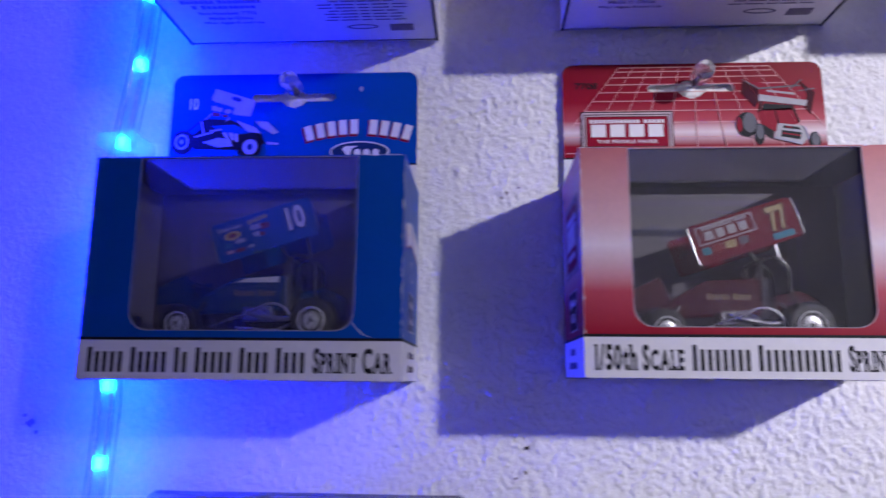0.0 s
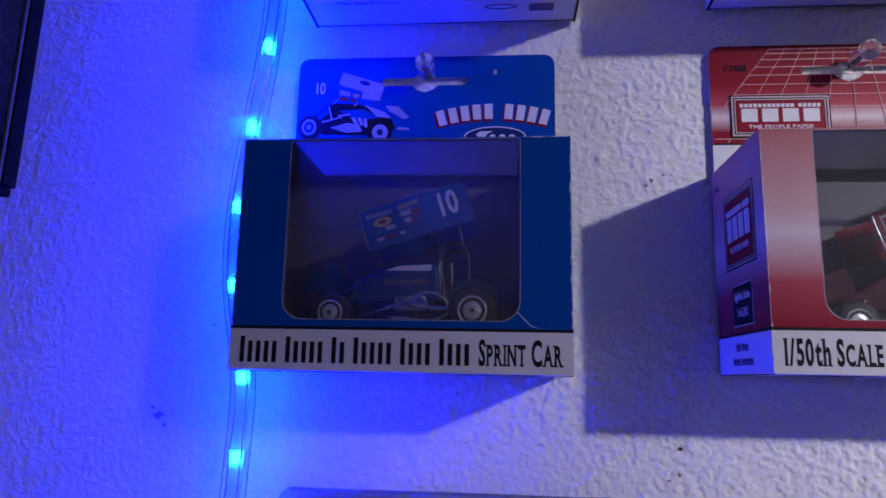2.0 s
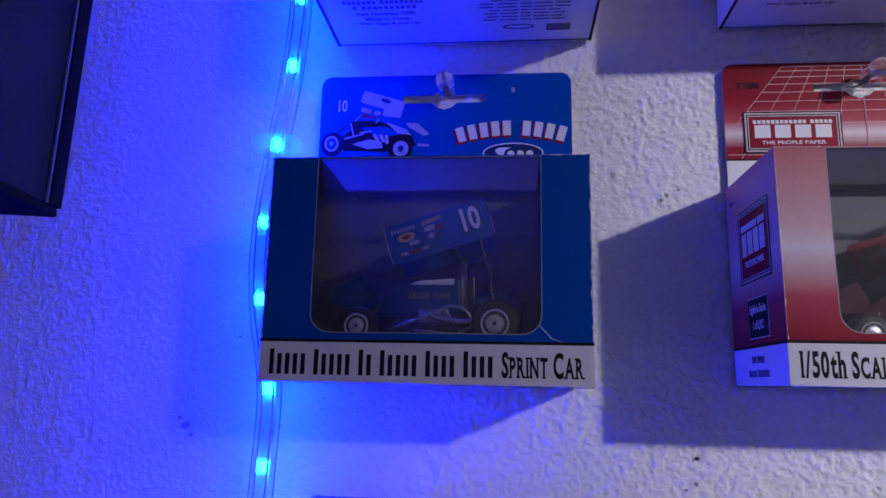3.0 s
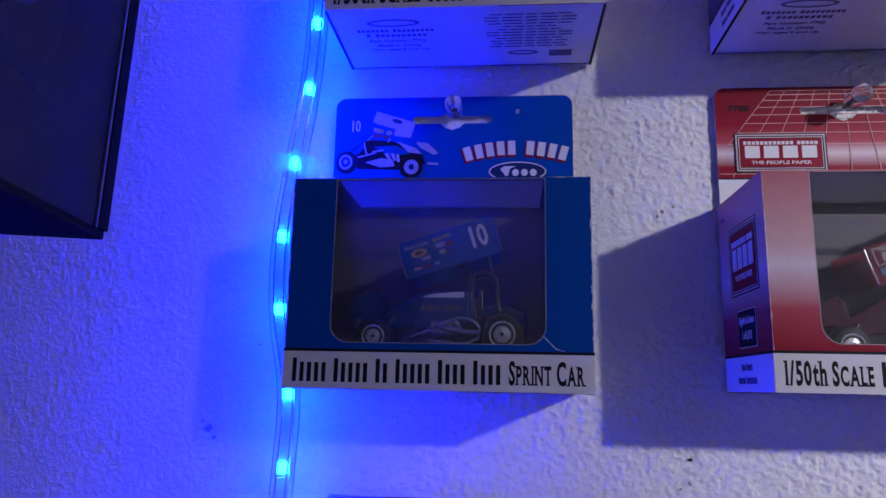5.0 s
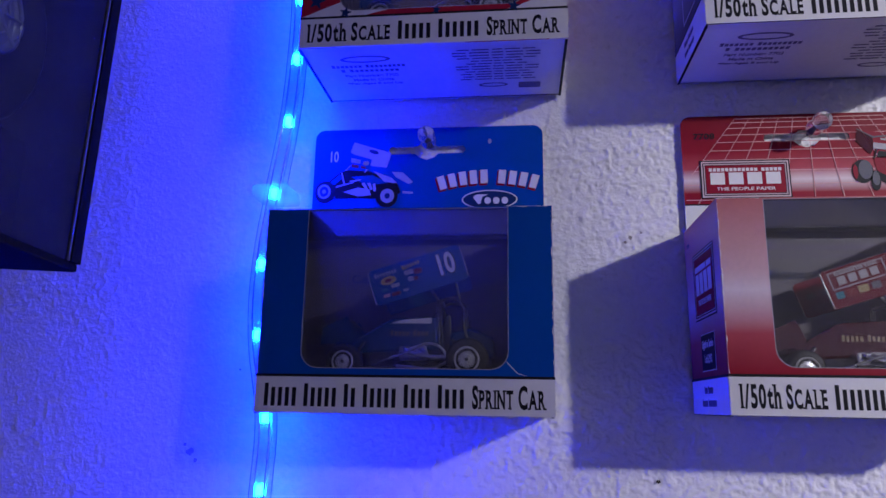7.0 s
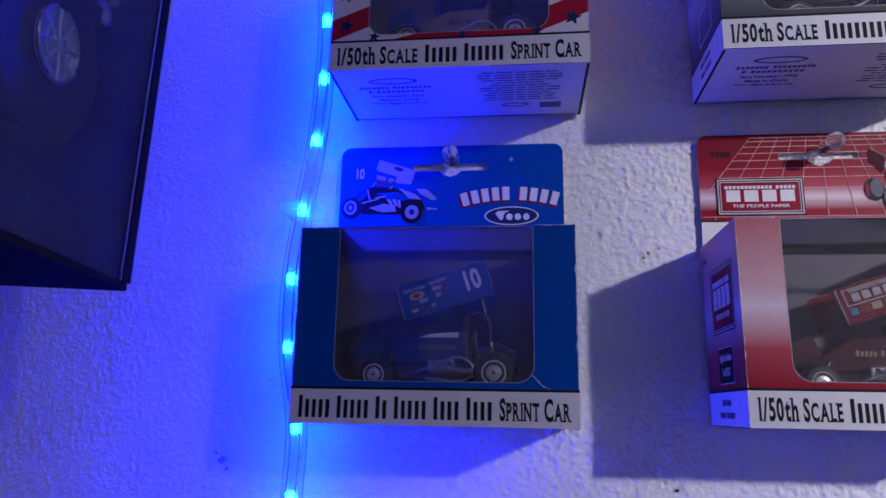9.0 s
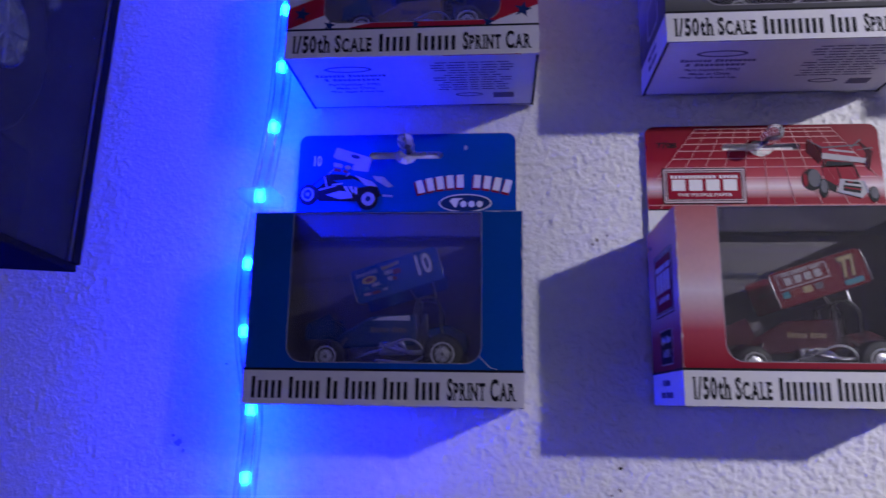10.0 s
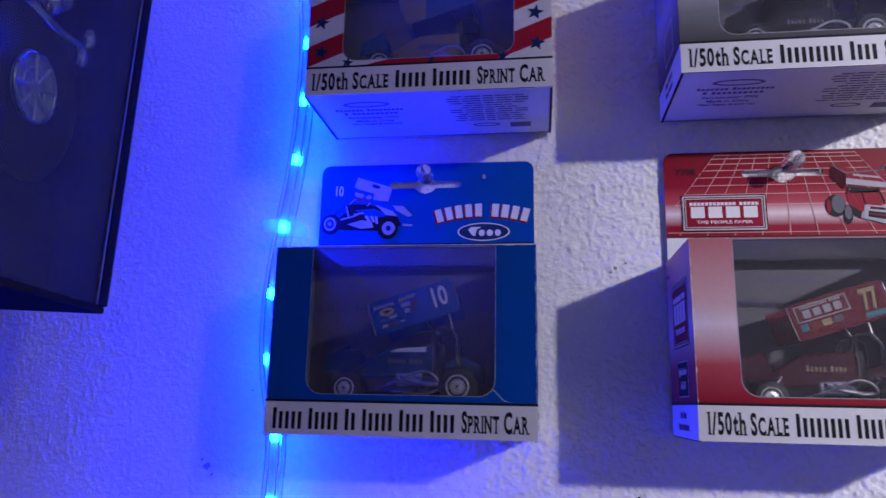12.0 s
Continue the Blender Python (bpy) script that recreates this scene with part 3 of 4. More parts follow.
    part("emblem", flat([oval(0, 0, 0.006, 0.0018), oval(0, 0, 0.005, 0.0012)], 0.0001), M_PALEINK, bottom, "", on_bottom(0.022, -0.0125, z0))
    part("stamp", flat([rect(-0.0045, 0.0045, -0.0024, 0.0024)], 0.0001), M_GREYINK, bottom, "grey printed stamp", on_bottom(0.037, -0.0115, z0))
    # hanging card
    slot = [(-0.0150, 0.0016)] + [(-0.0150 - 0.0016 * math.sin(a), 0.0016 * math.cos(a)) for a in np.linspace(0.3, 2.8, 6)]
    slot += [(-0.0150, -0.0016), (-0.0050, -0.0016), (-0.0030, -0.0034), (0.0, -0.0044), (0.0030, -0.0034), (0.0050, -0.0016), (0.0150, -0.0016)]
    slot += [(0.0150 + 0.0016 * math.sin(a), -0.0016 * math.cos(a)) for a in np.linspace(0.3, 2.8, 6)]
    slot += [(0.0150, 0.0016), (0.0045, 0.0016), (0.0025, 0.0030), (-0.0025, 0.0030), (-0.0045, 0.0016)]
    slot = [(px, pz + H + 0.0395) for px, pz in slot]
    hang = part("hanging_card", flat([rect(-W / 2 + 0.001, W / 2 - 0.001, H - 0.010, H + 0.0497, 0.0042, corners=(0, 0, 1, 1)), slot], 0.0006), M_WHITE, b, "white-backed hanging card")
    hang.data.transform(on_front(0, 0, -0.0001))
    ink = part("card_print", flat([rect(-W / 2 + 0.001, W / 2 - 0.001, H + 0.0118, H + 0.0497, 0.0042, corners=(0, 0, 1, 1)), slot], 0.0001), card, hang)
    ink.data.transform(on_front(0, 0, -0.0007))
    part("card_rule", flat([rect(-W / 2 + 0.001, W / 2 - 0.001, H + 0.0112, H + 0.0118)], 0.0001), M_INK, hang, "", on_front(0, 0, -0.0007))
    return b, face, hang


def pin(x, z):
    """Clear double-ball push pin through a card's slot."""
    p = thing("push_pin", x, WALL, z, "clear plastic push pin stuck in the wall", "push pin", "push pins")
    part("shaft", disc(0.0006, -0.012, 0.004, 10), M_STEEL, p)
    profile = [(0.0006, -0.0043)]
    for cy, r in ((-0.0078, 0.0034), (-0.0150, 0.0036)):
        profile += [(max(0.0009, r * math.sin(radians(a))), cy + r * math.cos(radians(a))) for a in range(12, 180, 12)]
    part("head", lathe(profile + [(0.0004, -0.0187)], 24), M_PIN, p, "clear double-ball head", smooth=True)
    return p


SPOKES = {}


def spoke_mesh(rr, hub_y, d):
    """A thin slanting spoke, shared by all wheels of one size."""
    if (rr, hub_y) not in SPOKES:
        bm = block(rr * 0.3, rr * 0.88, hub_y - d * 0.0001 - 0.0002, hub_y - d * 0.0001 + 0.0002, -0.00022, 0.00022)
        for v in bm.verts:
            v.co.y += d * 0.0009 * (v.co.x / rr - 0.3)
            v.co.z += 0.25 * v.co.x
        me = bpy.data.meshes.new("spoke")
        bm.to_mesh(me)
        bm.free()
        SPOKES[rr, hub_y] = me
    return SPOKES[rr, hub_y]


CARS = "small die-cast sprint cars"


def sprint_car(x, z, label, paint, accent, number, wing=None, stripe=False, body=None, wing_shift=0.0):
    """Winged sprint car, nose to -X; origin on the tray below its middle."""
    c = thing("model_sprint_car", x, WALL - 0.0016, z, label, "model car", CARS)
    # body: paint with the shade below the top wing put into its colour
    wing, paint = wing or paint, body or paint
    yn, yf = -0.0440, -0.0120                  # near and far wheel faces
    for hx, r, rr, w in ((-0.0222, 0.0063, 0.0038, 0.0062), (0.0208, 0.0074, 0.0044, 0.0085)):
        for s in (0, 1):
            ya, yb = (yn, yn + w) if s == 0 else (yf - w, yf)
            hub_y = ya if s == 0 else yb
            d = 1 if s == 0 else -1
            wheel = part("wheel", disc(r, ya, yb, 32, 0.0014), M_TYRE, c, "black rubber tyre", Matrix.Translation((hx, 0, r)), smooth=True)
            part("rim", lathe([(rr, hub_y + d * 0.0008), (rr, hub_y - d * 0.0004), (rr * 0.93, hub_y - d * 0.0006), (rr * 0.86, hub_y - d * 0.0003), (rr * 0.80, hub_y + d * 0.0014), (rr * 0.40, hub_y + d * 0.0018), (rr * 0.34, hub_y + d * 0.0002), (rr * 0.2, hub_y - d * 0.0002), (0.0002, hub_y - d * 0.0002)], 32), M_RIM, wheel, "chrome dished rim")
            for k in range(20):
                a = k * math.tau / 20
                part("spoke", spoke_mesh(rr, hub_y, d), M_RIM, wheel, "", Matrix.Rotation(a, 4, "Y"))
            if s == 0 and hx > 0:
                for k in range(8):
                    part("tyre_mark", block(-0.0003, 0.0003, ya - 0.0001, ya + 0.0003, (rr + r) * 0.5 - 0.0004, (rr + r) * 0.5 + 0.0005), M_MIDGREY, wheel, "", Matrix.Rotation(radians(17 * k - 60), 4, "Y"))
            part("hub_cap", disc(rr * 0.16, hub_y - d * 0.0006, hub_y, 12), M_STEEL, wheel)
    mid = (yn + yf) / 2
    part("chassis", prism([(-0.024, 0.0062), (-0.020, 0.0125), (0.024, 0.0125), (0.027, 0.0065), (0.02, 0.0045), (-0.018, 0.0045)], mid - 0.0062, mid + 0.0062, 0.0008), M_CARBLACK, c)
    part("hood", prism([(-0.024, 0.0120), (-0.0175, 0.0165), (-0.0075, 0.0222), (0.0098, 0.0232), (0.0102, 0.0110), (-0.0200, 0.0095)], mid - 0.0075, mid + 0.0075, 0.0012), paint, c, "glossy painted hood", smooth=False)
    if stripe:
        part("hood_stripe", prism([(-0.0070, 0.0205), (-0.0030, 0.0218), (0.0075, 0.0225), (0.0075, 0.0205)], mid - 0.0077, mid + 0.0077), M_WHITEINK, c)
    bars("name_bar", (5, 4), 0.014, 0.0022, accent, c, on_front(-0.0005, 0.0170, mid - 0.0076))
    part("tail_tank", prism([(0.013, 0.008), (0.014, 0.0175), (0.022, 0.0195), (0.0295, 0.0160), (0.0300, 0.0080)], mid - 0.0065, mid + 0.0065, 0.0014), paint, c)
    part("seat", prism([(0.0105, 0.011), (0.0105, 0.0185), (0.0125, 0.0240), (0.0140, 0.0240), (0.0145, 0.011)], mid - 0.004, mid + 0.004, 0.0006), M_CARBLACK, c)
    part("engine", block(-0.004, 0.006, mid - 0.0095, mid + 0.0095, 0.0075, 0.0125, 0.0008), M_CHROME, c, "chrome engine block")
    for dy in (mid - 0.0066, mid + 0.0066):
        tube([(-0.004, dy, 0.0115), (0.0090, dy, 0.0235), (0.0105, dy, 0.0285), (0.0175, dy, 0.0285), (0.0195, dy, 0.0175), (0.0225, dy, 0.0115)], 0.00065, M_CARBLACK, "roll_bar", c)
        tube([(0.0105, dy, 0.0285), (0.0110, dy, 0.0180), (0.0120, dy, 0.0110)], 0.00055, M_CARBLACK, "upright_bar", c)
    tube([(0.0105, mid - 0.0066, 0.0285), (0.0105, mid, 0.0288), (0.0105, mid + 0.0066, 0.0285)], 0.0006, M_STEEL, "cross_bar", c)
    tube([(-0.0125, yn + 0.0035, 0.0055), (0.0000, yn + 0.0025, 0.0100), (0.0085, yn + 0.0020, 0.0128), (0.0135, yn + 0.0022, 0.0090), (0.0130, yn + 0.0030, 0.0062), (-0.0050, yn + 0.0035, 0.0052)], 0.00045, M_CHROME, "side_guard", c, "chrome side guard rail")
    for k in range(3):
        tube([(-0.002 + 0.003 * k, mid - 0.009, 0.0112), (0.0 + 0.003 * k, mid - 0.0115, 0.0100), (0.007, mid - 0.0122, 0.0085), (0.0135, mid - 0.0125, 0.0082)], 0.0008, M_CHROME, "exhaust_pipe", c)
    for hx, zz in ((-0.0222, 0.0063), (0.0208, 0.0074)):
        part("axle", disc(0.0008, yn + 0.003, yf - 0.003, 12), M_STEEL, c, "", Matrix.Translation((hx, 0, zz)))
        tube([(hx + 0.001, mid - 0.010, zz + 0.0005), (hx + (0.006 if hx < 0 else -0.006), mid - 0.008, zz + 0.0075)], 0.0006, M_STEEL, "shock_absorber", c)
    # nose wing
    nose = part("nose_wing", prism([(-0.0315, 0.0155), (-0.0300, 0.0172), (-0.0205, 0.0205), (-0.0205, 0.0195)], mid - 0.0095, mid + 0.0095, 0.0003), body or wing, c, "painted nose wing")
    for dy in (mid - 0.0102, mid + 0.0098):
        part("wing_end", prism([(-0.0320, 0.0125), (-0.0315, 0.0185), (-0.0225, 0.0228), (-0.0195, 0.0160), (-0.0215, 0.0135)], dy, dy + 0.0004), body or wing, nose)
    # top wing: foil and two side boards, raised at the rear
    tilt = Matrix.Translation((0.0030 + wing_shift, 0, 0.0386)) @ Matrix.Rotation(radians(-17.5), 4, "Y")
    foil = part("top_wing", prism([(-0.0165, -0.0010), (-0.0150, 0.0012), (-0.004, 0.0030), (0.0080, 0.0022), (0.0150, 0.0042), (0.0147, 0.0030), (0.004, 0.0004)], yn + 0.0075, yf - 0.0010, 0.0003), wing, c, "painted top wing", tilt)
    for dy in (yn + 0.0068, yf - 0.0010):
        part("side_board", prism([(-0.0176, -0.0072), (-0.0184, -0.0064), (-0.0186, 0.0052), (-0.0176, 0.0062), (0.0149, 0.0062), (0.0161, 0.0052), (0.0159, -0.0062), (0.0151, -0.0072)], dy, dy + 0.0007, 0.0002), wing, foil)
    tube([(0.0105, mid - 0.005, 0.028), (0.0060, mid - 0.005, 0.0345), (0.0045, mid - 0.005, 0.0385)], 0.0006, M_CARBLACK, "wing_post", c)
    tube([(0.0175, mid - 0.005, 0.028), (0.0160, mid - 0.005, 0.0350), (0.0150, mid - 0.005, 0.0405)], 0.0006, M_CHROME if number == "77" else M_CARBLACK, "wing_post", c)
    yb = yn + 0.0066
    tube([(-0.0185, yn + 0.0066, -0.0066), (-0.0187, yn + 0.0065, 0.0), (-0.0185, yn + 0.0066, 0.0056)], 0.00028, M_BRIGHT, "edge_trim", foil, "bright metal edge trim")
    tube([(0.0160, yn + 0.0066, -0.0064), (0.0162, yn + 0.0065, 0.0), (0.0160, yn + 0.0066, 0.0054)], 0.00022, M_BRIGHT, "edge_trim", foil, "bright metal edge trim")
    tube([(0.0104, mid - 0.0078, 0.0115), (0.0104, mid - 0.0079, 0.0180), (0.0100, mid - 0.0078, 0.0232)], 0.00025, M_BRIGHT, "cowl_trim", c, "bright metal cowl edge")
    part("race_number", letters(number, 0.0060, 0.0080, bold=0.03), M_WHITEINK if number != "77" else M_DULLGOLD, foil, "race number", on_front(0.0098, 0.0006, yb - 0.0001))
    part("number_shadow", letters(number, 0.0068, 0.0088, bold=0.06), M_INK, foil, "", on_front(0.0099, 0.0005, yb))
    return c, foil, yb


def decals_small(foil, yb, kind):
    """Unreadable sponsor stickers on the near side board, as plain shapes."""
    if kind == "blue":
        bars("sticker", (8,), 0.0085, 0.0016, M_STICKWHITE, foil, on_front(-0.0125, 0.0036, yb))
        part("sticker", flat([oval(0, 0, 0.0029, 0.0015)]), M_YELLOW, foil, "yellow oval sticker", on_front(-0.0120, 0.0008, yb))
        part("sticker", flat([oval(0, 0, 0.0014, 0.0007)], 0.00015), M_STICKRED, foil, "", on_front(-0.0120, 0.0008, yb))
        bars("sticker", (7,), 0.0070, 0.0016, M_YELLOW, foil, on_front(-0.0028, 0.0040, yb, 0.1))
        for dx, dz, w, h, mt in ((-0.0040, 0.0015, 0.0045, 0.0022, M_STICKWHITE), (-0.0008, 0.0010, 0.0038, 0.0026, M_STICKRED), (-0.0040, -0.0010, 0.0026, 0.0022, M_STICKWHITE), (-0.0022, -0.0014, 0.002, 0.0018, M_STICKRED),
                                 (-0.0142, -0.0022, 0.0028, 0.0014, M_TEAL), (-0.0100, -0.0016, 0.0040, 0.0018, M_STICKWHITE), (-0.0140, -0.0044, 0.0030, 0.0014, M_PINK), (-0.0105, -0.0046, 0.0040, 0.0016, M_STICKRED), (-0.0068, -0.0044, 0.0024, 0.0012, M_STICKWHITE)):
            part("sticker", flat([rect(-w * 0.4, w * 0.4, -h * 0.38, h * 0.38, 0.0003, 3)]), mt, foil, "", on_front(dx, dz, yb))
    else:
        part("sticker_frame", flat(frame_loops(-0.0165, 0.0025, -0.0010, 0.0050, 0.0004)), M_STICKWHITE, foil, "white sticker frame", on_front(0, 0, yb))
        bars("sticker", (4,), 0.0150, 0.0028, M_STICKWHITE, foil, on_front(-0.0070, 0.0016, yb), low=1.0, fill=0.7)
        bars("sticker", (12, 5), 0.0150, 0.0010, M_STICKWHITE, foil, on_front(-0.0070, 0.0040, yb), low=1.0)
        for dx, w, mt in ((-0.0150, 0.0026, M_TEAL), (-0.0112, 0.0036, M_STICKRED), (-0.0070, 0.0034, M_DULLGOLD), (-0.0026, 0.0030, M_MIDGREY)):
            part("sticker", flat([rect(-w / 2, w / 2, -0.0012, 0.0012, 0.0003, 3)]), mt, foil, "", on_front(dx, -0.0030, yb))
        part("sticker", flat([rect(-0.004, 0.003, -0.0010, 0.0010, 0.0004, 3)]), M_TEAL, foil, "", on_front(0.0104, -0.0050, yb))


def race_picture(hang, x, z, k, blue):
    """The small printed race car on a hanging card, of flat inks."""
    y = -0.0009
    def ink(name, loops, mt, lift=0):
        for lp in loops:
            part(name, flat([[(px * k, pz * k) for px, pz in lp]], 0.00008), mt, hang, "", on_front(x, z, y - 0.00008 * lift))
    if blue:
        ink("picture_wing", [[(-5.3, 18.7), (8.9, 14.2), (7.2, 8.6), (1.7, 9.3), (-6.6, 14.9)]], M_PICTURE)
        ink("picture_emblem", [oval(2.2, 14.8, 1.9, 0.8, 14, -0.3)], M_NAVY, 1)
        ink("picture_side", [[(-7.3, 14.6), (1.7, 11.8), (0.3, 7.2), (-6.6, 8.2)]], M_CARBLUE, 1)
        ink("picture_sticker", [[(-6.2, 12.6), (-2.6, 11.6), (-2.8, 10.2), (-6.2, 10.9)], oval(-0.6, 10.4, 1.2, 0.8, 12)], M_DULLGOLD, 2)
        ink("picture_sticker", [[(-6.0, 10.2), (-3.2, 9.7), (-3.4, 8.6), (-6.0, 8.9)], [(-2.4, 9.4), (-0.6, 9.0), (-0.8, 8.2), (-2.4, 8.5)]], M_STICKRED, 2)
        ink("picture_body", [[(-15, 3.1), (-10, 7.2), (-7.3, 7.9), (1, 7.2), (11.3, 2.4), (12.7, -1), (9, -3.4), (-11.5, -3.0)]], M_INK)
        ink("picture_panel", [[(-6, 5.2), (2, 5.7), (8, 2.7), (0, 1.6)], [(-14.0, 3.0), (-10.2, 6.4), (-9.4, 4.6), (-12.2, 2.2)]], M_CARBLUE, 1)
        ink("picture_trim", [[(2.4, 7.2), (9.3, 4.5), (11.3, 2.4), (6.5, 3.1)], [(9.3, 6.8), (13.4, 6.5), (17.3, 2.7), (15.5, 2.1), (10.6, 4.9)], [(-8.7, -0.6), (-3.2, 1.0), (1.0, 0.3), (1.7, -2.0), (-3.2, -2.4)], [(13.4, -0.6), (17.3, -1.0), (17.3, -1.7), (13.4, -1.5)]], M_PICTURE, 2)
        ink("picture_engine", [[(-2.0, 2.6), (-0.8, 2.9), (0.6, 0.4), (-0.4, 0.2)], [(0.2, 2.6), (1.3, 2.8), (2.4, 0.2), (1.4, 0.0)], [(2.2, 2.3), (3.2, 2.4), (3.6, -0.4), (2.7, -0.6)], [(-6.4, 3.6), (-2.4, 4.2), (-2.4, 3.7), (-6.4, 3.1)]], M_STICKWHITE, 3)
        ink("picture_cage", [[(-8.4, 7.6), (-8.0, 7.6), (-6.2, 9.6), (-6.6, 9.6)], [(-1.2, 6.8), (-0.8, 6.8), (0.2, 8.0), (-0.2, 8.2)], [(-11.6, 1.6), (-5.0, 3.2), (-5.0, 2.8), (-11.6, 1.1)], [(-9.8, 6.8), (-9.4, 6.9), (-8.2, 2.4), (-8.7, 2.3)]], M_PICTURE, 3)
        ink("picture_tyre", [oval(-15.6, -0.6, 4.0, 4.3), oval(7.6, -2.6, 4.1, 4.2)], M_INK, 3)
        ink("picture_rim", [oval(-15.9, -0.4, 2.4, 2.7), oval(7.8, -2.4, 2.6, 2.7)], M_PICTURE, 4)
        ink("picture_hub", [oval(-15.9, -0.4, 1.7, 2.0), oval(7.8, -2.4, 1.0, 1.1)], M_NAVY, 5)
        ink("picture_axle", [oval(-15.9, -0.4, 0.7, 0.8, 12)], M_PICTURE, 6)
        part("number_lettering", letters("10", 3.0 * k, 4.2 * k, thick=0.00008), M_WHITEINK, hang, "", on_front(x - 12.6 * k, z + 13.2 * k, y))
    else:
        ink("picture_wing", [[(-13, 13), (8.4, 10.6), (13.3, 7.7), (11.6, 2.8), (-7.2, 5.2)]], M_REDINK)
        ink("picture_board", [[(-13, 13), (-7.2, 9.8), (-7.2, 5.2), (-8.9, 2.4), (-13.8, 8.1)], [(8.4, 12.6), (13.7, 8.1), (11.6, -0.9), (9.6, 2.4), (10.8, 7.0)]], M_SHADEDRED, 1)
        ink("picture_edge", [[(-13.3, 13.6), (-12.8, 13.6), (-7.0, 10.2), (8.4, 11.2), (8.4, 10.6), (-7.3, 9.5)], [(4.0, 9.2), (4.4, 9.0), (9.4, 13.2), (9.0, 13.5)], [(7.0, 8.6), (7.4, 8.4), (13.8, 9.4), (13.7, 9.9)]], M_MIDGREY, 2)
        ink("picture_stripe", [[(-7.2, 7.5), (10.8, 4.8), (10.0, 2.6), (-7.6, 4.9)], [(-4.4, 9.3), (5.6, 8.0), (6.4, 7.1), (-4.2, 8.5)]], M_STICKWHITE, 2)
        ink("picture_cage", [[(-6.6, 4.6), (-6.0, 4.6), (-7.4, 0.5), (-8.0, 0.5)], [(4.4, 3.2), (5.0, 3.2), (7.4, -4.0), (6.8, -4.0)]], M_INK, 3)
        ink("picture_cockpit", [[(-5.6, 3.8), (4.3, 2.9), (4.8, 1.0), (-6.8, 0.9)]], M_INK, 1)
        ink("picture_body", [[(-7.8, 1.2), (4.6, 1.8), (7.1, -4.2), (-2.3, -7.5), (-7.2, -4.2)]], M_REDINK, 1)
        ink("picture_seam", [[(-2.0, 1.4), (-1.6, 1.4), (-0.4, -4.4), (-0.9, -4.6)]], M_SHADEDRED, 2)
        ink("picture_under", [[(-7.2, -4.2), (-2.3, -7.5), (-3.2, -10.4), (-6.4, -8.5)]], M_INK, 1)
        ink("picture_nose", [[(-1, -4.2), (8.4, -5.4), (10, -10), (7.5, -12.8), (-2.3, -10.3)]], M_STICKWHITE, 2)
        ink("picture_grille", [[(0.2, -7), (7.5, -8.1), (6.9, -10.9), (-0.2, -9.6)], [(1.0, -5.2), (6.6, -5.9), (7.4, -7.0), (0.8, -6.2)]], M_INK, 3)
        ink("picture_bar", [[(0.6, -8.0), (7.2, -9.1), (7.1, -9.6), (0.5, -8.5)], [(2.0, -5.5), (4.2, -5.8), (4.0, -6.3), (1.9, -6.0)]], M_REDINK, 4)
        ink("picture_bumper", [[(-2.6, -9.6), (7.2, -12.3), (7.3, -13.0), (-2.8, -10.3)], [(8.2, -5.4), (8.8, -5.5), (10.5, -10.6), (9.9, -10.8)]], M_PICTURE, 4)
        ink("picture_tyre", [oval(-12.5, -4.6, 4.1, 4.9), oval(-8.0, -8.5, 1.9, 4.2), oval(12.3, -11.3, 2.1, 3.5)], M_INK, 2)
        ink("picture_tread", [oval(-11.4, -3.9, 2.6, 4.0), oval(-7.8, -7.6, 1.4, 3.0), oval(12.5, -10.7, 1.5, 2.6)], M_MIDGREY, 3)
        ink("picture_hub", [oval(-15.3, -4.8, 0.9, 3.0)], M_REDINK, 4)


def news_panel(parent, m, w, h):
    """Red framed newspaper panel; the paper's name is plain bars."""
    part("panel_ground", flat([rect(-w / 2, w / 2, -h / 2, h / 2)], 0.00008), M_INK, parent, "", m)
    part("panel_frame", flat([rect(-w / 2 + 0.0005, w / 2 - 0.0005, -h / 2 + 0.0005, h / 2 - 0.0005), rect(-w / 2 + 0.0019, w / 2 - 0.0019, -h / 2 + 0.0019, h / 2 - 0.0019)], 0.00008), M_PALEPINK, parent, "", m @ Matrix.Translation((0, 0, 0.00008)))
    part("panel_line", flat(frame_loops(-w / 2 + 0.0011, w / 2 - 0.0011, -h / 2 + 0.0011, h / 2 - 0.0011, 0.0004), 0.00008), M_INK, parent, "", m @ Matrix.Translation((0, 0, 0.00016)))
    part("panel_field", flat([rect(-w / 2 + 0.0022, w / 2 - 0.0022, -h / 2 + 0.0022, h / 2 - 0.0022)], 0.00008), M_REDINK, parent, "", m @ Matrix.Translation((0, 0, 0.00008)))
    bars("name_bar", (12, 5), w - 0.0065, h * 0.085, M_WHITEINK, parent, m @ Matrix.Translation((0, h * 0.25, 0.00016)), low=1.0, fill=0.75, thick=0.00008)
    bars("name_bar", (4,), w - 0.0062, h * 0.31, M_WHITEINK, parent, m @ Matrix.Translation((0, 0.02 * h, 0.00016)), low=1.0, fill=0.78, thick=0.00008)
    part("lettering", letters("THE PEOPLE PAPER", (w - 0.0065) * 0.8, h * 0.085, thick=0.00008), M_WHITEINK, parent, "", m @ Matrix.Translation((0, -h * 0.25, 0.00016)))


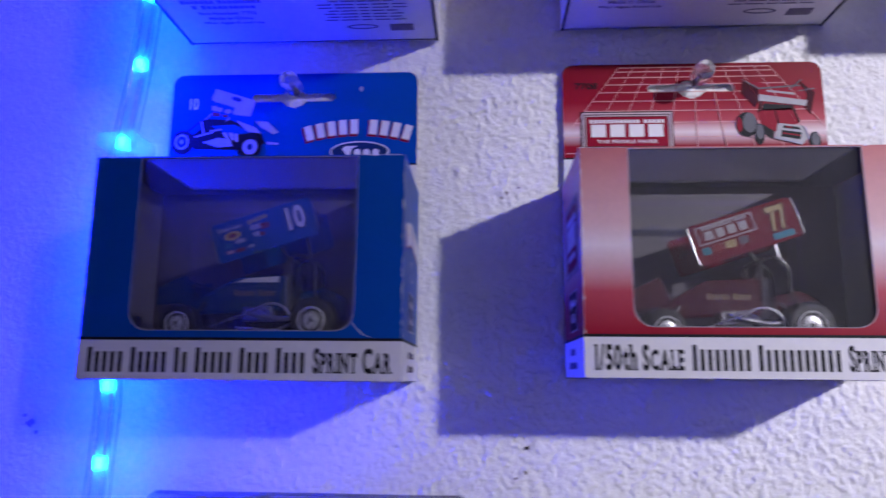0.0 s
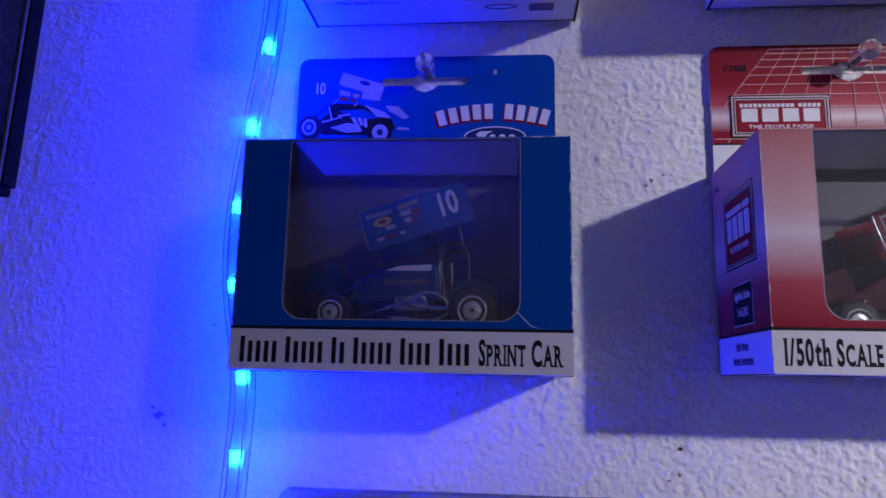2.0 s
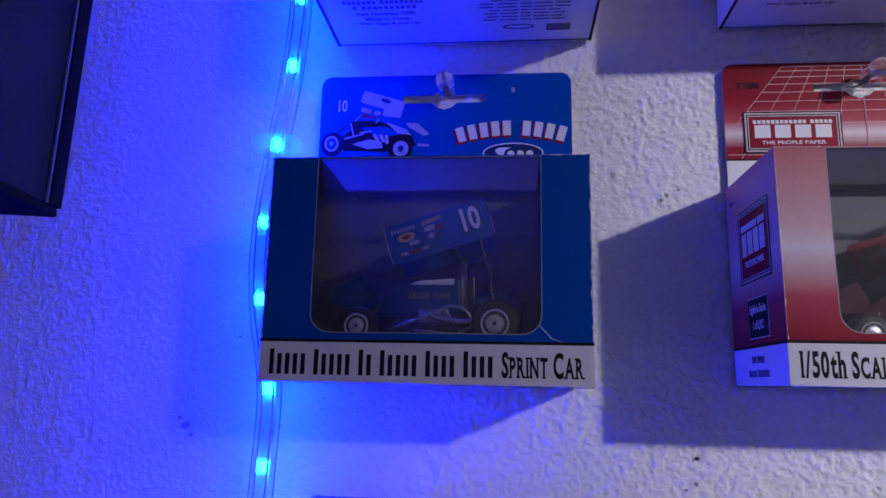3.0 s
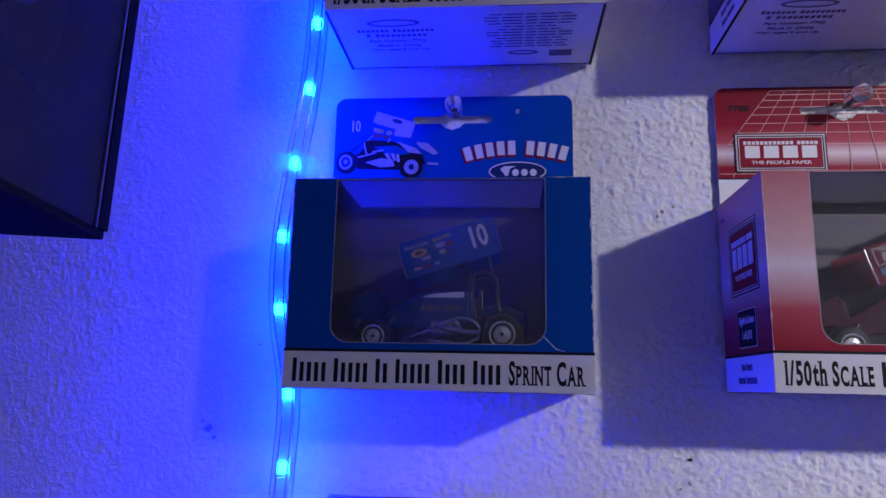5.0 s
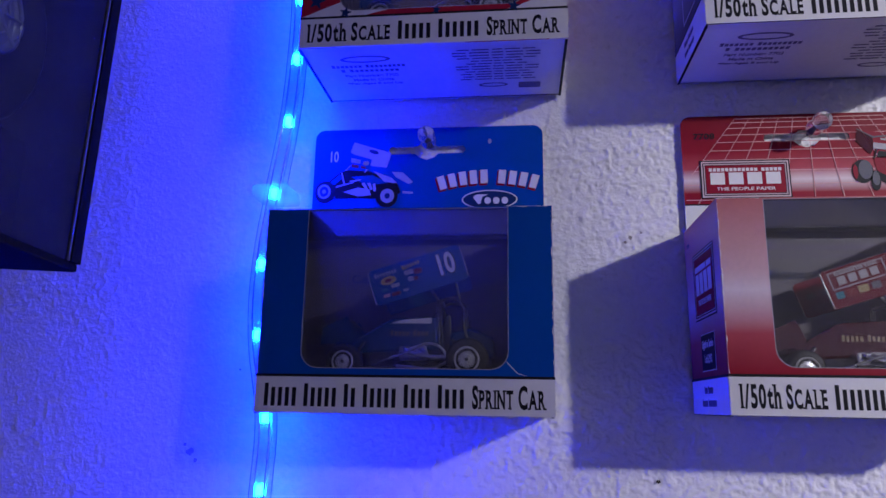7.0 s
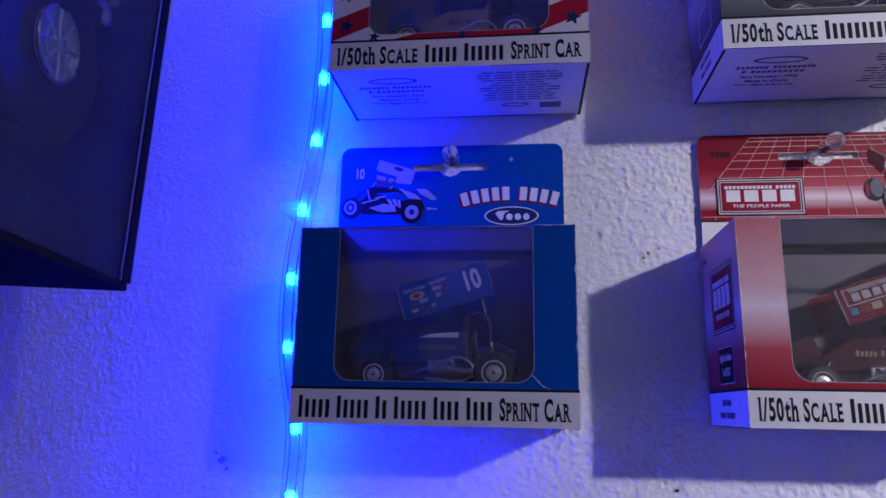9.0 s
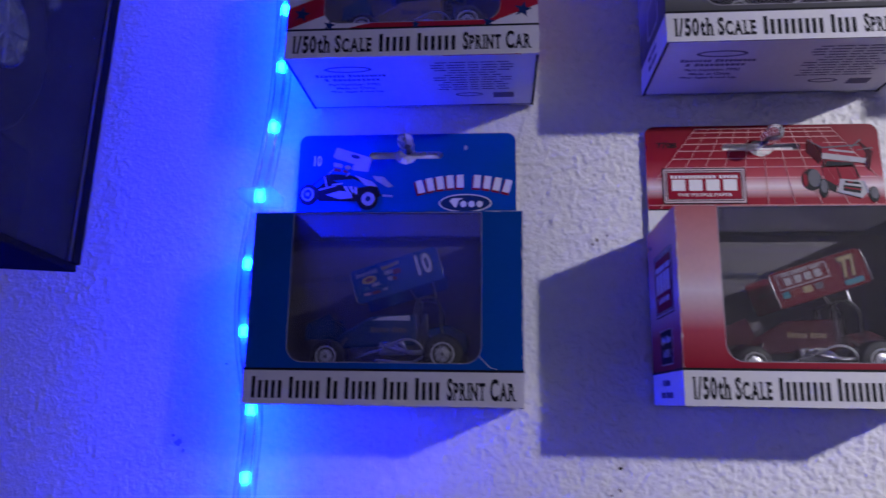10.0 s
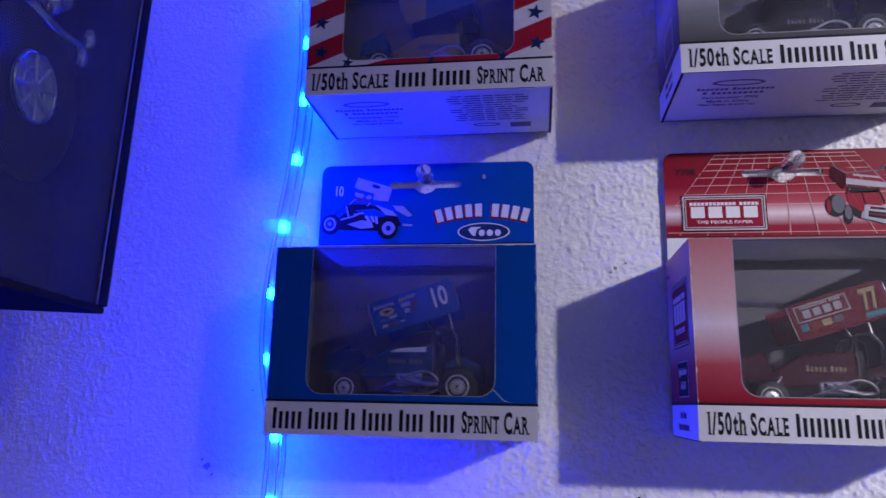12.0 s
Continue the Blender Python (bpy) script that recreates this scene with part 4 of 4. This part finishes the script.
def worn_edges(box, seed, sides):
    """Pale scuffs where the print has rubbed off along the upright front edges."""
    rng = random.Random(seed)
    for sx in sides:
        z, left, right = 0.013, [], []
        while z < H - 0.001:
            w = 0.00016 + 0.00040 * rng.random() ** 3
            left.append((sx * (W / 2 - w), z))
            right.append((sx * (W / 2 - 0.00010 - 0.00005 * rng.random()), z))
            z += 0.0004 + 0.0016 * rng.random()
        part("worn_edge", flat([right + left[::-1]], 0.00005), M_WHITEINK, box, "scuffed pale edge", on_front(0, 0, -D))
    for x0, x1 in ((-W / 2, -W / 2 + 0.0145), (W / 2 - 0.0145, W / 2)):
        x, upper, lower = x0, [], []
        while x < x1:
            upper.append((x, H))
            lower.append((x, H - 0.00006 - 0.0003 * rng.random() ** 3))
            x += 0.0005 + 0.0012 * rng.random()
        part("worn_edge", flat([upper + lower[::-1]], 0.00005), M_WHITEINK, box, "scuffed pale edge", on_front(0, 0, -D))


# blue box
BX1, BZ1 = -0.0808, 1.4905
b1, f1, h1 = car_box(BX1, BZ1, "blue window box holding a small racing car, hung by its card", M_BLUE, M_BLUE, [("bars", (5, 5, 2, 5, 4, 4)), ("text", "Sprint Car")], 0.0112)
race_picture(h1, -0.0258, H + 0.0218, 0.00117, True)
bars("name_bar", (5, 4), 0.0415, 0.0064, M_REDINK, h1, on_front(0.0262 - 0.0005, H + 0.0237 - 0.0004, -0.0009), low=1.0, fill=0.80, arc=0.0030, thick=0.00008, label="red shadow bars")
bars("name_bar", (5, 4), 0.0415, 0.0060, M_WHITEINK, h1, on_front(0.0262, H + 0.0240, -0.00098), low=1.0, fill=0.72, arc=0.0030, thick=0.00008, label="white bars in an arc")
part("oval_rim", flat([oval(0.0270, H + 0.0168, 0.0117, 0.0042, 40)], 0.00008), M_WHITEINK, h1, "white-rimmed dark oval", on_front(0, 0, -0.0009))
part("oval_field", flat([oval(0.0270, H + 0.0168, 0.0111, 0.0037, 40)], 0.00008), M_NAVY, h1, "", on_front(0, 0, -0.00098))
part("oval_mark", flat([[(0.0200, H + 0.0178), (0.0215, H + 0.0190), (0.0262, H + 0.0190), (0.0240, H + 0.0180), (0.0232, H + 0.0150), (0.0222, H + 0.0148)]] + [oval(0.0262 + 0.0036 * k, H + 0.0163, 0.0014, 0.0015, 14) for k in range(3)], 0.00008), M_WHITEINK, h1, "white mark in the oval", on_front(0, 0, -0.00106))
part("punch_hole", flat([oval(0.0270, H + 0.0428, 0.0008, 0.0011, 12)], 0.00008), M_PICTURE, h1, "", on_front(0, 0, -0.0009))
pin(BX1 + 0.0012, BZ1 + H + 0.0414)
c1, w1, y1 = sprint_car(BX1 + 0.0005, BZ1 + 0.0112, "blue winged toy sprint car with white race number", M_CARBLUE, M_FADED, "10", stripe=True, body=M_SHADEDBLUE, wing_shift=0.0004)
decals_small(w1, y1, "blue")

right1 = [o for o in b1.children if o.name.startswith("side_panel")][1]
for dz, mt, up in ((-0.0006, M_REDINK, 0.0001), (0.0, M_WHITEINK, 0.0002)):
    bars("name_bar", (5, 4), 0.034, 0.0075, mt, right1, on_right(-0.024, 0.046 + dz, W / 2 + up), 1.0, 0.74, 0.003, thick=0.00008)
part("series_plate", flat(frame_loops(-0.0085, 0.0085, -0.0066, 0.0066, 0.0004), 0.00008), M_PICTURE, right1, "thin pale plate outline", on_right(-0.024, 0.0225, W / 2 + 0.0002))
part("series_plate", flat([rect(-0.0081, 0.0081, -0.0062, 0.0062)], 0.00008), M_NAVY, right1, "dark plate with pale lettering", on_right(-0.024, 0.0225, W / 2 + 0.0001))
for dz in (0.0027, -0.0027):
    bars("text_bar", (6, 2, 6), 0.0125, 0.0024, M_PICTURE, right1, on_right(-0.024, 0.0225 + dz, W / 2 + 0.0002))
part("oval_mark", flat([oval(0, 0, 0.0075, 0.0036, 28), oval(0, 0, 0.0069, 0.0031, 28)], 0.00008), M_PICTURE, right1, "pale oval outline", on_right(-0.024, 0.0365, W / 2 + 0.0001))
for dz in (0.0084, 0.0040):
    bars("name_bar", (5, 7), 0.0165, 0.0024, M_GREYINK, right1, on_right(-0.024, dz, W / 2 + 0.0003))
worn_edges(b1, 11, (1, -1))
part("crease", flat([[(0.0345, 0.0178), (0.0350, 0.0176), (0.0385, 0.0140), (0.0420, 0.0128), (0.0384, 0.0138)]], 0.00006), M_WHITEINK, f1, "pale crease in the card", on_front(0, 0, -D))

# red box
BX2, BZ2 = 0.0750, 1.4922
b2, f2, h2 = car_box(BX2, BZ2, "red and white fading window box with a red racing car", M_REDBOX, M_REDCARD, [("text", "1/50th Scale"), ("bars", (8, 11)), ("text", "Sprint Car")], 0.0086)
TOP, FOOT, LIM = 0.0482, 0.0120, 0.0488


def fan(k, z):
    """Where the k-th line of the printed floor grid stands at height z; the lines spread downwards."""
    return 0.0012 + k * (0.00575 + (0.0113 - 0.00575) * (TOP - z) / (TOP - FOOT))


for z in (TOP, 0.0465, 0.0441, 0.0412, 0.0380, 0.0344, 0.0304, 0.0256, 0.0198, 0.0134):
    left, half = max(-LIM, fan(-5, z)), min(LIM, fan(5, z))
    part("grid_line", flat([rect(left, half, H + z - 0.00014, H + z + 0.00014)], 0.00006), M_PINK, h2, "", on_front(0, 0, -0.0009))
for k in range(-5, 6):
    foot = FOOT if abs(fan(k, FOOT)) < LIM else TOP - ((LIM - 0.0012) / abs(k) - 0.00575) / (0.0113 - 0.00575) * (TOP - FOOT)
    xt, xb = fan(k, TOP), fan(k, foot)
    part("grid_line", flat([[(xt - 0.00010, H + TOP), (xt + 0.00010, H + TOP), (xb + 0.00016, H + foot), (xb - 0.00016, H + foot)]], 0.00006), M_PINK, h2, "", on_front(0, 0, -0.0010))
part("lettering", letters("7708", 0.0085, 0.0026, thick=0.00008), M_INK, h2, "black stock number", on_front(-0.0403, H + 0.0408, -0.0010))
news_panel(h2, on_front(-0.0252, H + 0.0220, -0.0011), 0.0352, 0.0162)
race_picture(h2, 0.0325, H + 0.0290, 0.00100, False)
left2 = [o for o in b2.children if o.name.startswith("side_panel")][0]
news_panel(left2, on_left(-0.0262, 0.0460, -W / 2 - 0.0001), 0.0285, 0.0250)
part("series_plate", flat([rect(-0.0090, 0.0090, -0.0066, 0.0066)], 0.00008), M_WHITEINK, left2, "", on_left(-0.0262, 0.0215, -W / 2 - 0.0001))
part("series_plate", flat([rect(-0.0087, 0.0087, -0.0063, 0.0063)], 0.00008), M_INK, left2, "black plate with white lettering", on_left(-0.0262, 0.0215, -W / 2 - 0.00018))
part("lettering", letters("Eighth in Series", 0.0145, 0.0036, thick=0.00008), M_WHITEINK, left2, "", on_left(-0.0262, 0.0240, -W / 2 - 0.00026))
part("lettering", letters("1 of 6,912", 0.0095, 0.0034, thick=0.00008), M_WHITEINK, left2, "", on_left(-0.0262, 0.0190, -W / 2 - 0.00026))
bars("name_bar", (4, 6), 0.0110, 0.0026, M_GREYINK, left2, on_left(-0.0240, 0.0084, -W / 2 - 0.0003))
bars("name_bar", (8, 11), 0.0185, 0.0026, M_GREYINK, left2, on_left(-0.0240, 0.0040, -W / 2 - 0.0003))
part("lettering", letters("7708", 0.0045, 0.0016, thick=0.00008), M_GREYINK, left2, "", on_left(-0.006, 0.0640, -W / 2 - 0.0001))
pin(BX2 + 0.0015, BZ2 + H + 0.0414)
c2, w2, y2 = sprint_car(BX2 - 0.0026, BZ2 + 0.0086, "red winged toy sprint car with yellow race number", M_CARRED, M_FADED, "77", body=M_SHADEDRED, wing_shift=0.0035)
decals_small(w2, y2, "red")

worn_edges(b2, 23, (-1,))

# flag box
BX3, BZ3 = -0.0738, 1.6252
b3, f3, h3 = car_box(BX3, BZ3, "flag-striped window box holding a tan racing car, hung by its card", M_FLAGBOX, M_NAVY, [("text", "1/50th Scale"), ("bars", (5, 6)), ("text", "Sprint Car")], 0.0098)
for sx, sz, r in ((-0.0445, 0.0195, 0.0036), (-0.0450, 0.0330, 0.0036), (0.0445, 0.0190, 0.0036), (0.0440, 0.0325, 0.0036), (-0.0330, 0.0142, 0.0026), (0.0310, 0.0140, 0.0026), (0.002, 0.0138, 0.0020), (-0.044, 0.050, 0.0036), (0.0445, 0.052, 0.0036)):
    part("star", flat([star(sx, sz, r)], 0.00008), M_NAVY, f3, "navy printed star", on_front(0, 0, -D - 0.0001))
pin(BX3 + 0.001, BZ3 + H + 0.0414)
c3, w3, y3 = sprint_car(BX3 + 0.0015, BZ3 + 0.0098, "tan and navy winged toy sprint car", M_CARGOLD, M_NAVY, "15", M_CARBLUE)

part("sticker", flat([[(-0.0180, -0.0066), (-0.0180, 0.0056), (-0.0060, 0.0056), (-0.0095, -0.0066)]]), M_CARGOLD, w3, "tan painted panel", on_front(0, 0, y3))

# silver box
BX4, BZ4 = 0.0762, 1.6284
b4, f4, h4 = car_box(BX4, BZ4, "silver and black fading window box holding a black racing car", M_GREYBOX, M_GREYBOX, [("text", "1/50th Scale"), ("bars", (9, 4)), ("text", "Sprint Car")], 0.0092)
pin(BX4, BZ4 + H + 0.0414)
c4, w4, y4 = sprint_car(BX4 + 0.0010, BZ4 + 0.0092, "black winged toy sprint car with chrome parts", M_CARBLACK, M_GREYINK, "7")
left4 = [o for o in b4.children if o.name.startswith("side_panel")][0]
part("series_plate", flat(frame_loops(-0.009, 0.009, -0.007, 0.007, 0.0004), 0.00008), M_WHITEINK, left4, "", on_left(-0.0262, 0.0240, -W / 2 - 0.0001))
for dz in (0.0085, 0.0042):
    bars("name_bar", (5, 7), 0.015, 0.0022, M_GREYINK, left4, on_left(-0.0240, dz, -W / 2 - 0.0003))

# maroon box at the end of the row
BX5, BZ5 = 0.2145, 1.6340
b5, f5, h5 = car_box(BX5, BZ5, "dark maroon window box hung by its card", M_DARKBOX, M_DARKBOX, [("text", "1/50th Scale"), ("bars", (6, 6)), ("text", "Sprint Car")])
left5 = [o for o in b5.children if o.name.startswith("side_panel")][0]
part("series_plate", flat(frame_loops(-0.010, 0.010, -0.008, 0.008, 0.0004), 0.00008), M_GREYINK, left5, "", on_left(-0.0180, 0.0300, -W / 2 - 0.0001))
pin(BX5, BZ5 + H + 0.0414)

# ---- things: clear blister packs below ----


def blister(x, z, w):
    p = thing("blister_pack", x, WALL - 0.0016, z, "empty-looking clear plastic blister pack on a pin", "blister pack", "blister packs")
    slot = rect(-0.012, 0.012, -0.0125, -0.0085, 0.0019)
    card = part("clear_card", flat([rect(-w / 2, w / 2, -0.11, 0, 0.006), slot], 0.0006), M_BLISTER, p, "clear hanging card", on_front(0, 0, 0))
    tube([(-w / 2 + 0.0004, -0.0006, -0.105), (-w / 2 + 0.0004, -0.0006, -0.006), (-w / 2 + 0.006, -0.0006, -0.0004), (0, -0.0006, -0.0003), (w / 2 - 0.006, -0.0006, -0.0004), (w / 2 - 0.0004, -0.0006, -0.006), (w / 2 - 0.0004, -0.0006, -0.105)], 0.0006, M_BLISTER, "rolled_rim", card)
    bm = block(-w / 2 + 0.010, w / 2 - 0.010, -0.034, -0.0008, -0.100, -0.034, 0.004)
    part("bubble", bm, M_BLISTER, p, "clear moulded bubble")
    return p


blister(-0.069, 1.4505, 0.120)
blister(0.068, 1.4500, 0.120)
pin(-0.0675, 1.4415)
pin(0.068, 1.4415)

# ---- things: the rope light ----
# long runs beyond the middle eight diodes are added unseen, for blue fill
LEDS = [(-0.1400, 2.4184 - 0.0288 * k) for k in range(26)] + [(-0.1376, 1.6695), (-0.1376, 1.6405), (-0.1392, 1.6112), (-0.1432, 1.5792), (-0.1463, 1.5488), (-0.1457, 1.5200), (-0.1402, 1.4880), (-0.1405, 1.4612)]
LEDS += [(-0.1416, 1.4325 - 0.0288 * k) for k in range(44)]
ROPE = [(-0.140, 2.435)] + LEDS + [(-0.142, 0.16)]
ROPE_Y = WALL - 0.0130
rope = thing("rope_light", -0.14, WALL, 0.16, "clear plastic rope light with lit blue diodes", "rope light")
inv = Matrix.Translation((0.14, -WALL, -0.16))
sleeve = tube([(x, ROPE_Y, z) for x, z in ROPE], 0.0043, M_ROPE, "sleeve", rope, "clear plastic sleeve", sides=6, m=inv)
sleeve.visible_shadow = False
core = tube([(x, ROPE_Y, z) for x, z in ROPE], 0.0024, M_CORE, "core", rope, "cloudy plastic core", sides=5, m=inv)
core.visible_shadow = False
for dx in (-0.0021, 0.0019):
    tube([(x + dx, ROPE_Y - 0.0016, z) for x, z in ROPE], 0.0003, M_BRIGHT, "wire", rope, "thin bright core wire", m=inv)
for x, z in LEDS:
    part("diode", block(x - 0.0013, x + 0.0013, ROPE_Y - 0.0022, ROPE_Y + 0.0014, z - 0.0021, z + 0.0021, 0.0005, 1), M_LED, rope, "glowing blue diode", inv)
clip = part("mounting_clip", block(-0.1432 - 0.0085, -0.1432 + 0.0070, WALL - 0.0182, WALL - 0.0004, 1.5768, 1.5822, 0.0012), M_CORE, rope, "clear plastic mounting clip", inv)
clip.visible_shadow = False

# ---- things: the big display case ----
case = thing("display_case", -0.1640, 0.145, 1.528, "dark clear-sided display case with a large model car inside", "display case", turn=(0, 1.2, 8.9))
CL, CW, CH = 0.24, 0.13, 0.20                  # length along -Y, width along -X, height
part("base", block(-CW, 0, -CL, 0, 0, 0.0022, 0.0005), M_CASE, case, "black plastic base")
part("side_pane", block(-0.0016, -0.0001, -CL, -0.0030, 0.0023, CH), M_CASEPANE, case, "smoky clear side pane").visible_shadow = False
part("side_pane", block(-CW, -CW + 0.0015, -CL, -0.0030, 0.0023, CH), M_CASEPANE, case).visible_shadow = False
part("front_pane", block(-CW + 0.002, -0.002, -CL, -CL + 0.0015, 0.0023, CH), M_CASEPANE, case).visible_shadow = False
part("back_panel", block(-CW, 0, -0.0028, 0, 0.0023, CH), M_CASE, case, "black back panel")
part("lid", block(-CW, 0, -CL, 0, CH + 0.0001, CH + 0.002, 0.0005), M_CASEPANE, case, "clear lid").visible_shadow = False
part("corner_strip", block(-0.0012, 0.0006, -0.0050, 0.0002, 0.0023, CH), M_CASE, case, "black corner strip")
part("seam", block(-0.0001, 0.0003, -0.0062, -0.0055, 0.0023, CH), M_MIDGREY, case, "thin grey seam")
# unseen block, added to shadow the wall and bear the case
part("hidden_mount", block(-CW, -0.064, 0.0, 0.085, 0.034, 0.16), M_CASE, case, "black block added out of sight behind the case")
part("plinth", block(-CW + 0.01, -0.010, -CL + 0.015, -0.015, 0.0023, 0.0320, 0.002), M_CASE, case, "black plinth")

big = thing("large_model_car", -0.1640, 0.145, 1.528 + 0.0321, "large dark model race car with chrome wheels in a case", "model car", turn=(0, 1.2, 8.9))
for wy, r, rr in ((-0.033, 0.028, 0.0100), (-0.150, 0.034, 0.0145)):
    for wx, d in ((-0.014, 1), (-0.100, -1)):
        tilt = Matrix.Translation((wx, wy, r)) @ Matrix.Rotation(d * math.pi / 2, 4, "Z")
        wheel = part("wheel", disc(r, 0, 0.022, 40, 0.004), M_TYRE, big, "black rubber tyre", tilt, smooth=True)
        part("rim", lathe([(rr, -0.0005), (rr * 0.98, -0.0012), (rr * 0.88, -0.0008), (rr * 0.8, 0.0004), (rr * 0.3, 0.0002), (rr * 0.25, -0.0016), (0.0008, -0.0020)], 36), M_SATIN, wheel, "chrome dished rim")
for wy, r, rr in ((-0.033, 0.028, 0.0100), (-0.150, 0.034, 0.0145)):
    ring = [(-0.0125, wy + rr * math.cos(a), r + rr * math.sin(a)) for a in [k * math.tau / 16 for k in range(16)]]
    tube(ring, 0.0006, M_CHROME, "rim_lip", big, "bright chrome rim lip", cyclic=True)
    inner = [(-0.0128, wy + rr * 0.55 * math.cos(a), r + rr * 0.55 * math.sin(a)) for a in [k * math.tau / 16 for k in range(16)]]
    tube(inner, 0.0004, M_SATIN, "rim_ring", big, cyclic=True)
    for k in range(8):
        a = k * math.tau / 8 + 0.2
        tube([(-0.0124, wy + rr * 0.15 * math.cos(a), r + rr * 0.15 * math.sin(a)), (-0.0124, wy + rr * 0.95 * math.cos(a), r + rr * 0.95 * math.sin(a))], 0.0005, M_SATIN, "wheel_spoke", big)
tube([(-0.014, -0.006, 0.0520), (-0.011, -0.013, 0.0490), (-0.009, -0.021, 0.0475), (-0.010, -0.031, 0.0470), (-0.013, -0.044, 0.0500), (-0.016, -0.060, 0.0500)], 0.0015, M_BRIGHT, "exhaust_header", big, "curved chrome exhaust header")
# invented polished balls, placed to show the lamp as bright glints
for dy, dz in ((-0.0165, 0.0525), (-0.0195, 0.0445), (-0.0375, 0.0520)):
    part("glint_ball", ball(0.0027, 20), M_BRIGHT, big, "polished ball added to catch a lamp glint", Matrix.Translation((-0.0085, dy, dz)) @ Matrix.Diagonal((0.7, 1.0, 1.25, 1.0)), smooth=True)
part("air_box", block(-0.032, -0.016, -0.046, -0.014, 0.062, 0.082, 0.003), M_SATIN, big, "satin metal air box")
part("body", prism([(-0.20, 0.020), (-0.195, 0.045), (-0.10, 0.062), (-0.02, 0.055), (-0.006, 0.03), (-0.02, 0.016)], -0.03, 0.03, 0.004), M_CARBLACK, big, "black body", Matrix.Translation((-0.058, 0, 0)) @ Matrix.Rotation(math.pi / 2, 4, "Z"))
tube([(-0.03, -0.03, 0.075), (-0.03, -0.07, 0.083), (-0.03, -0.12, 0.075), (-0.028, -0.17, 0.06)], 0.003, M_SATIN, "exhaust_pipe", big, "chrome exhaust pipe")
tube([(-0.02, -0.05, 0.036), (-0.018, -0.09, 0.033), (-0.02, -0.13, 0.036)], 0.002, M_SATIN, "side_guard", big)
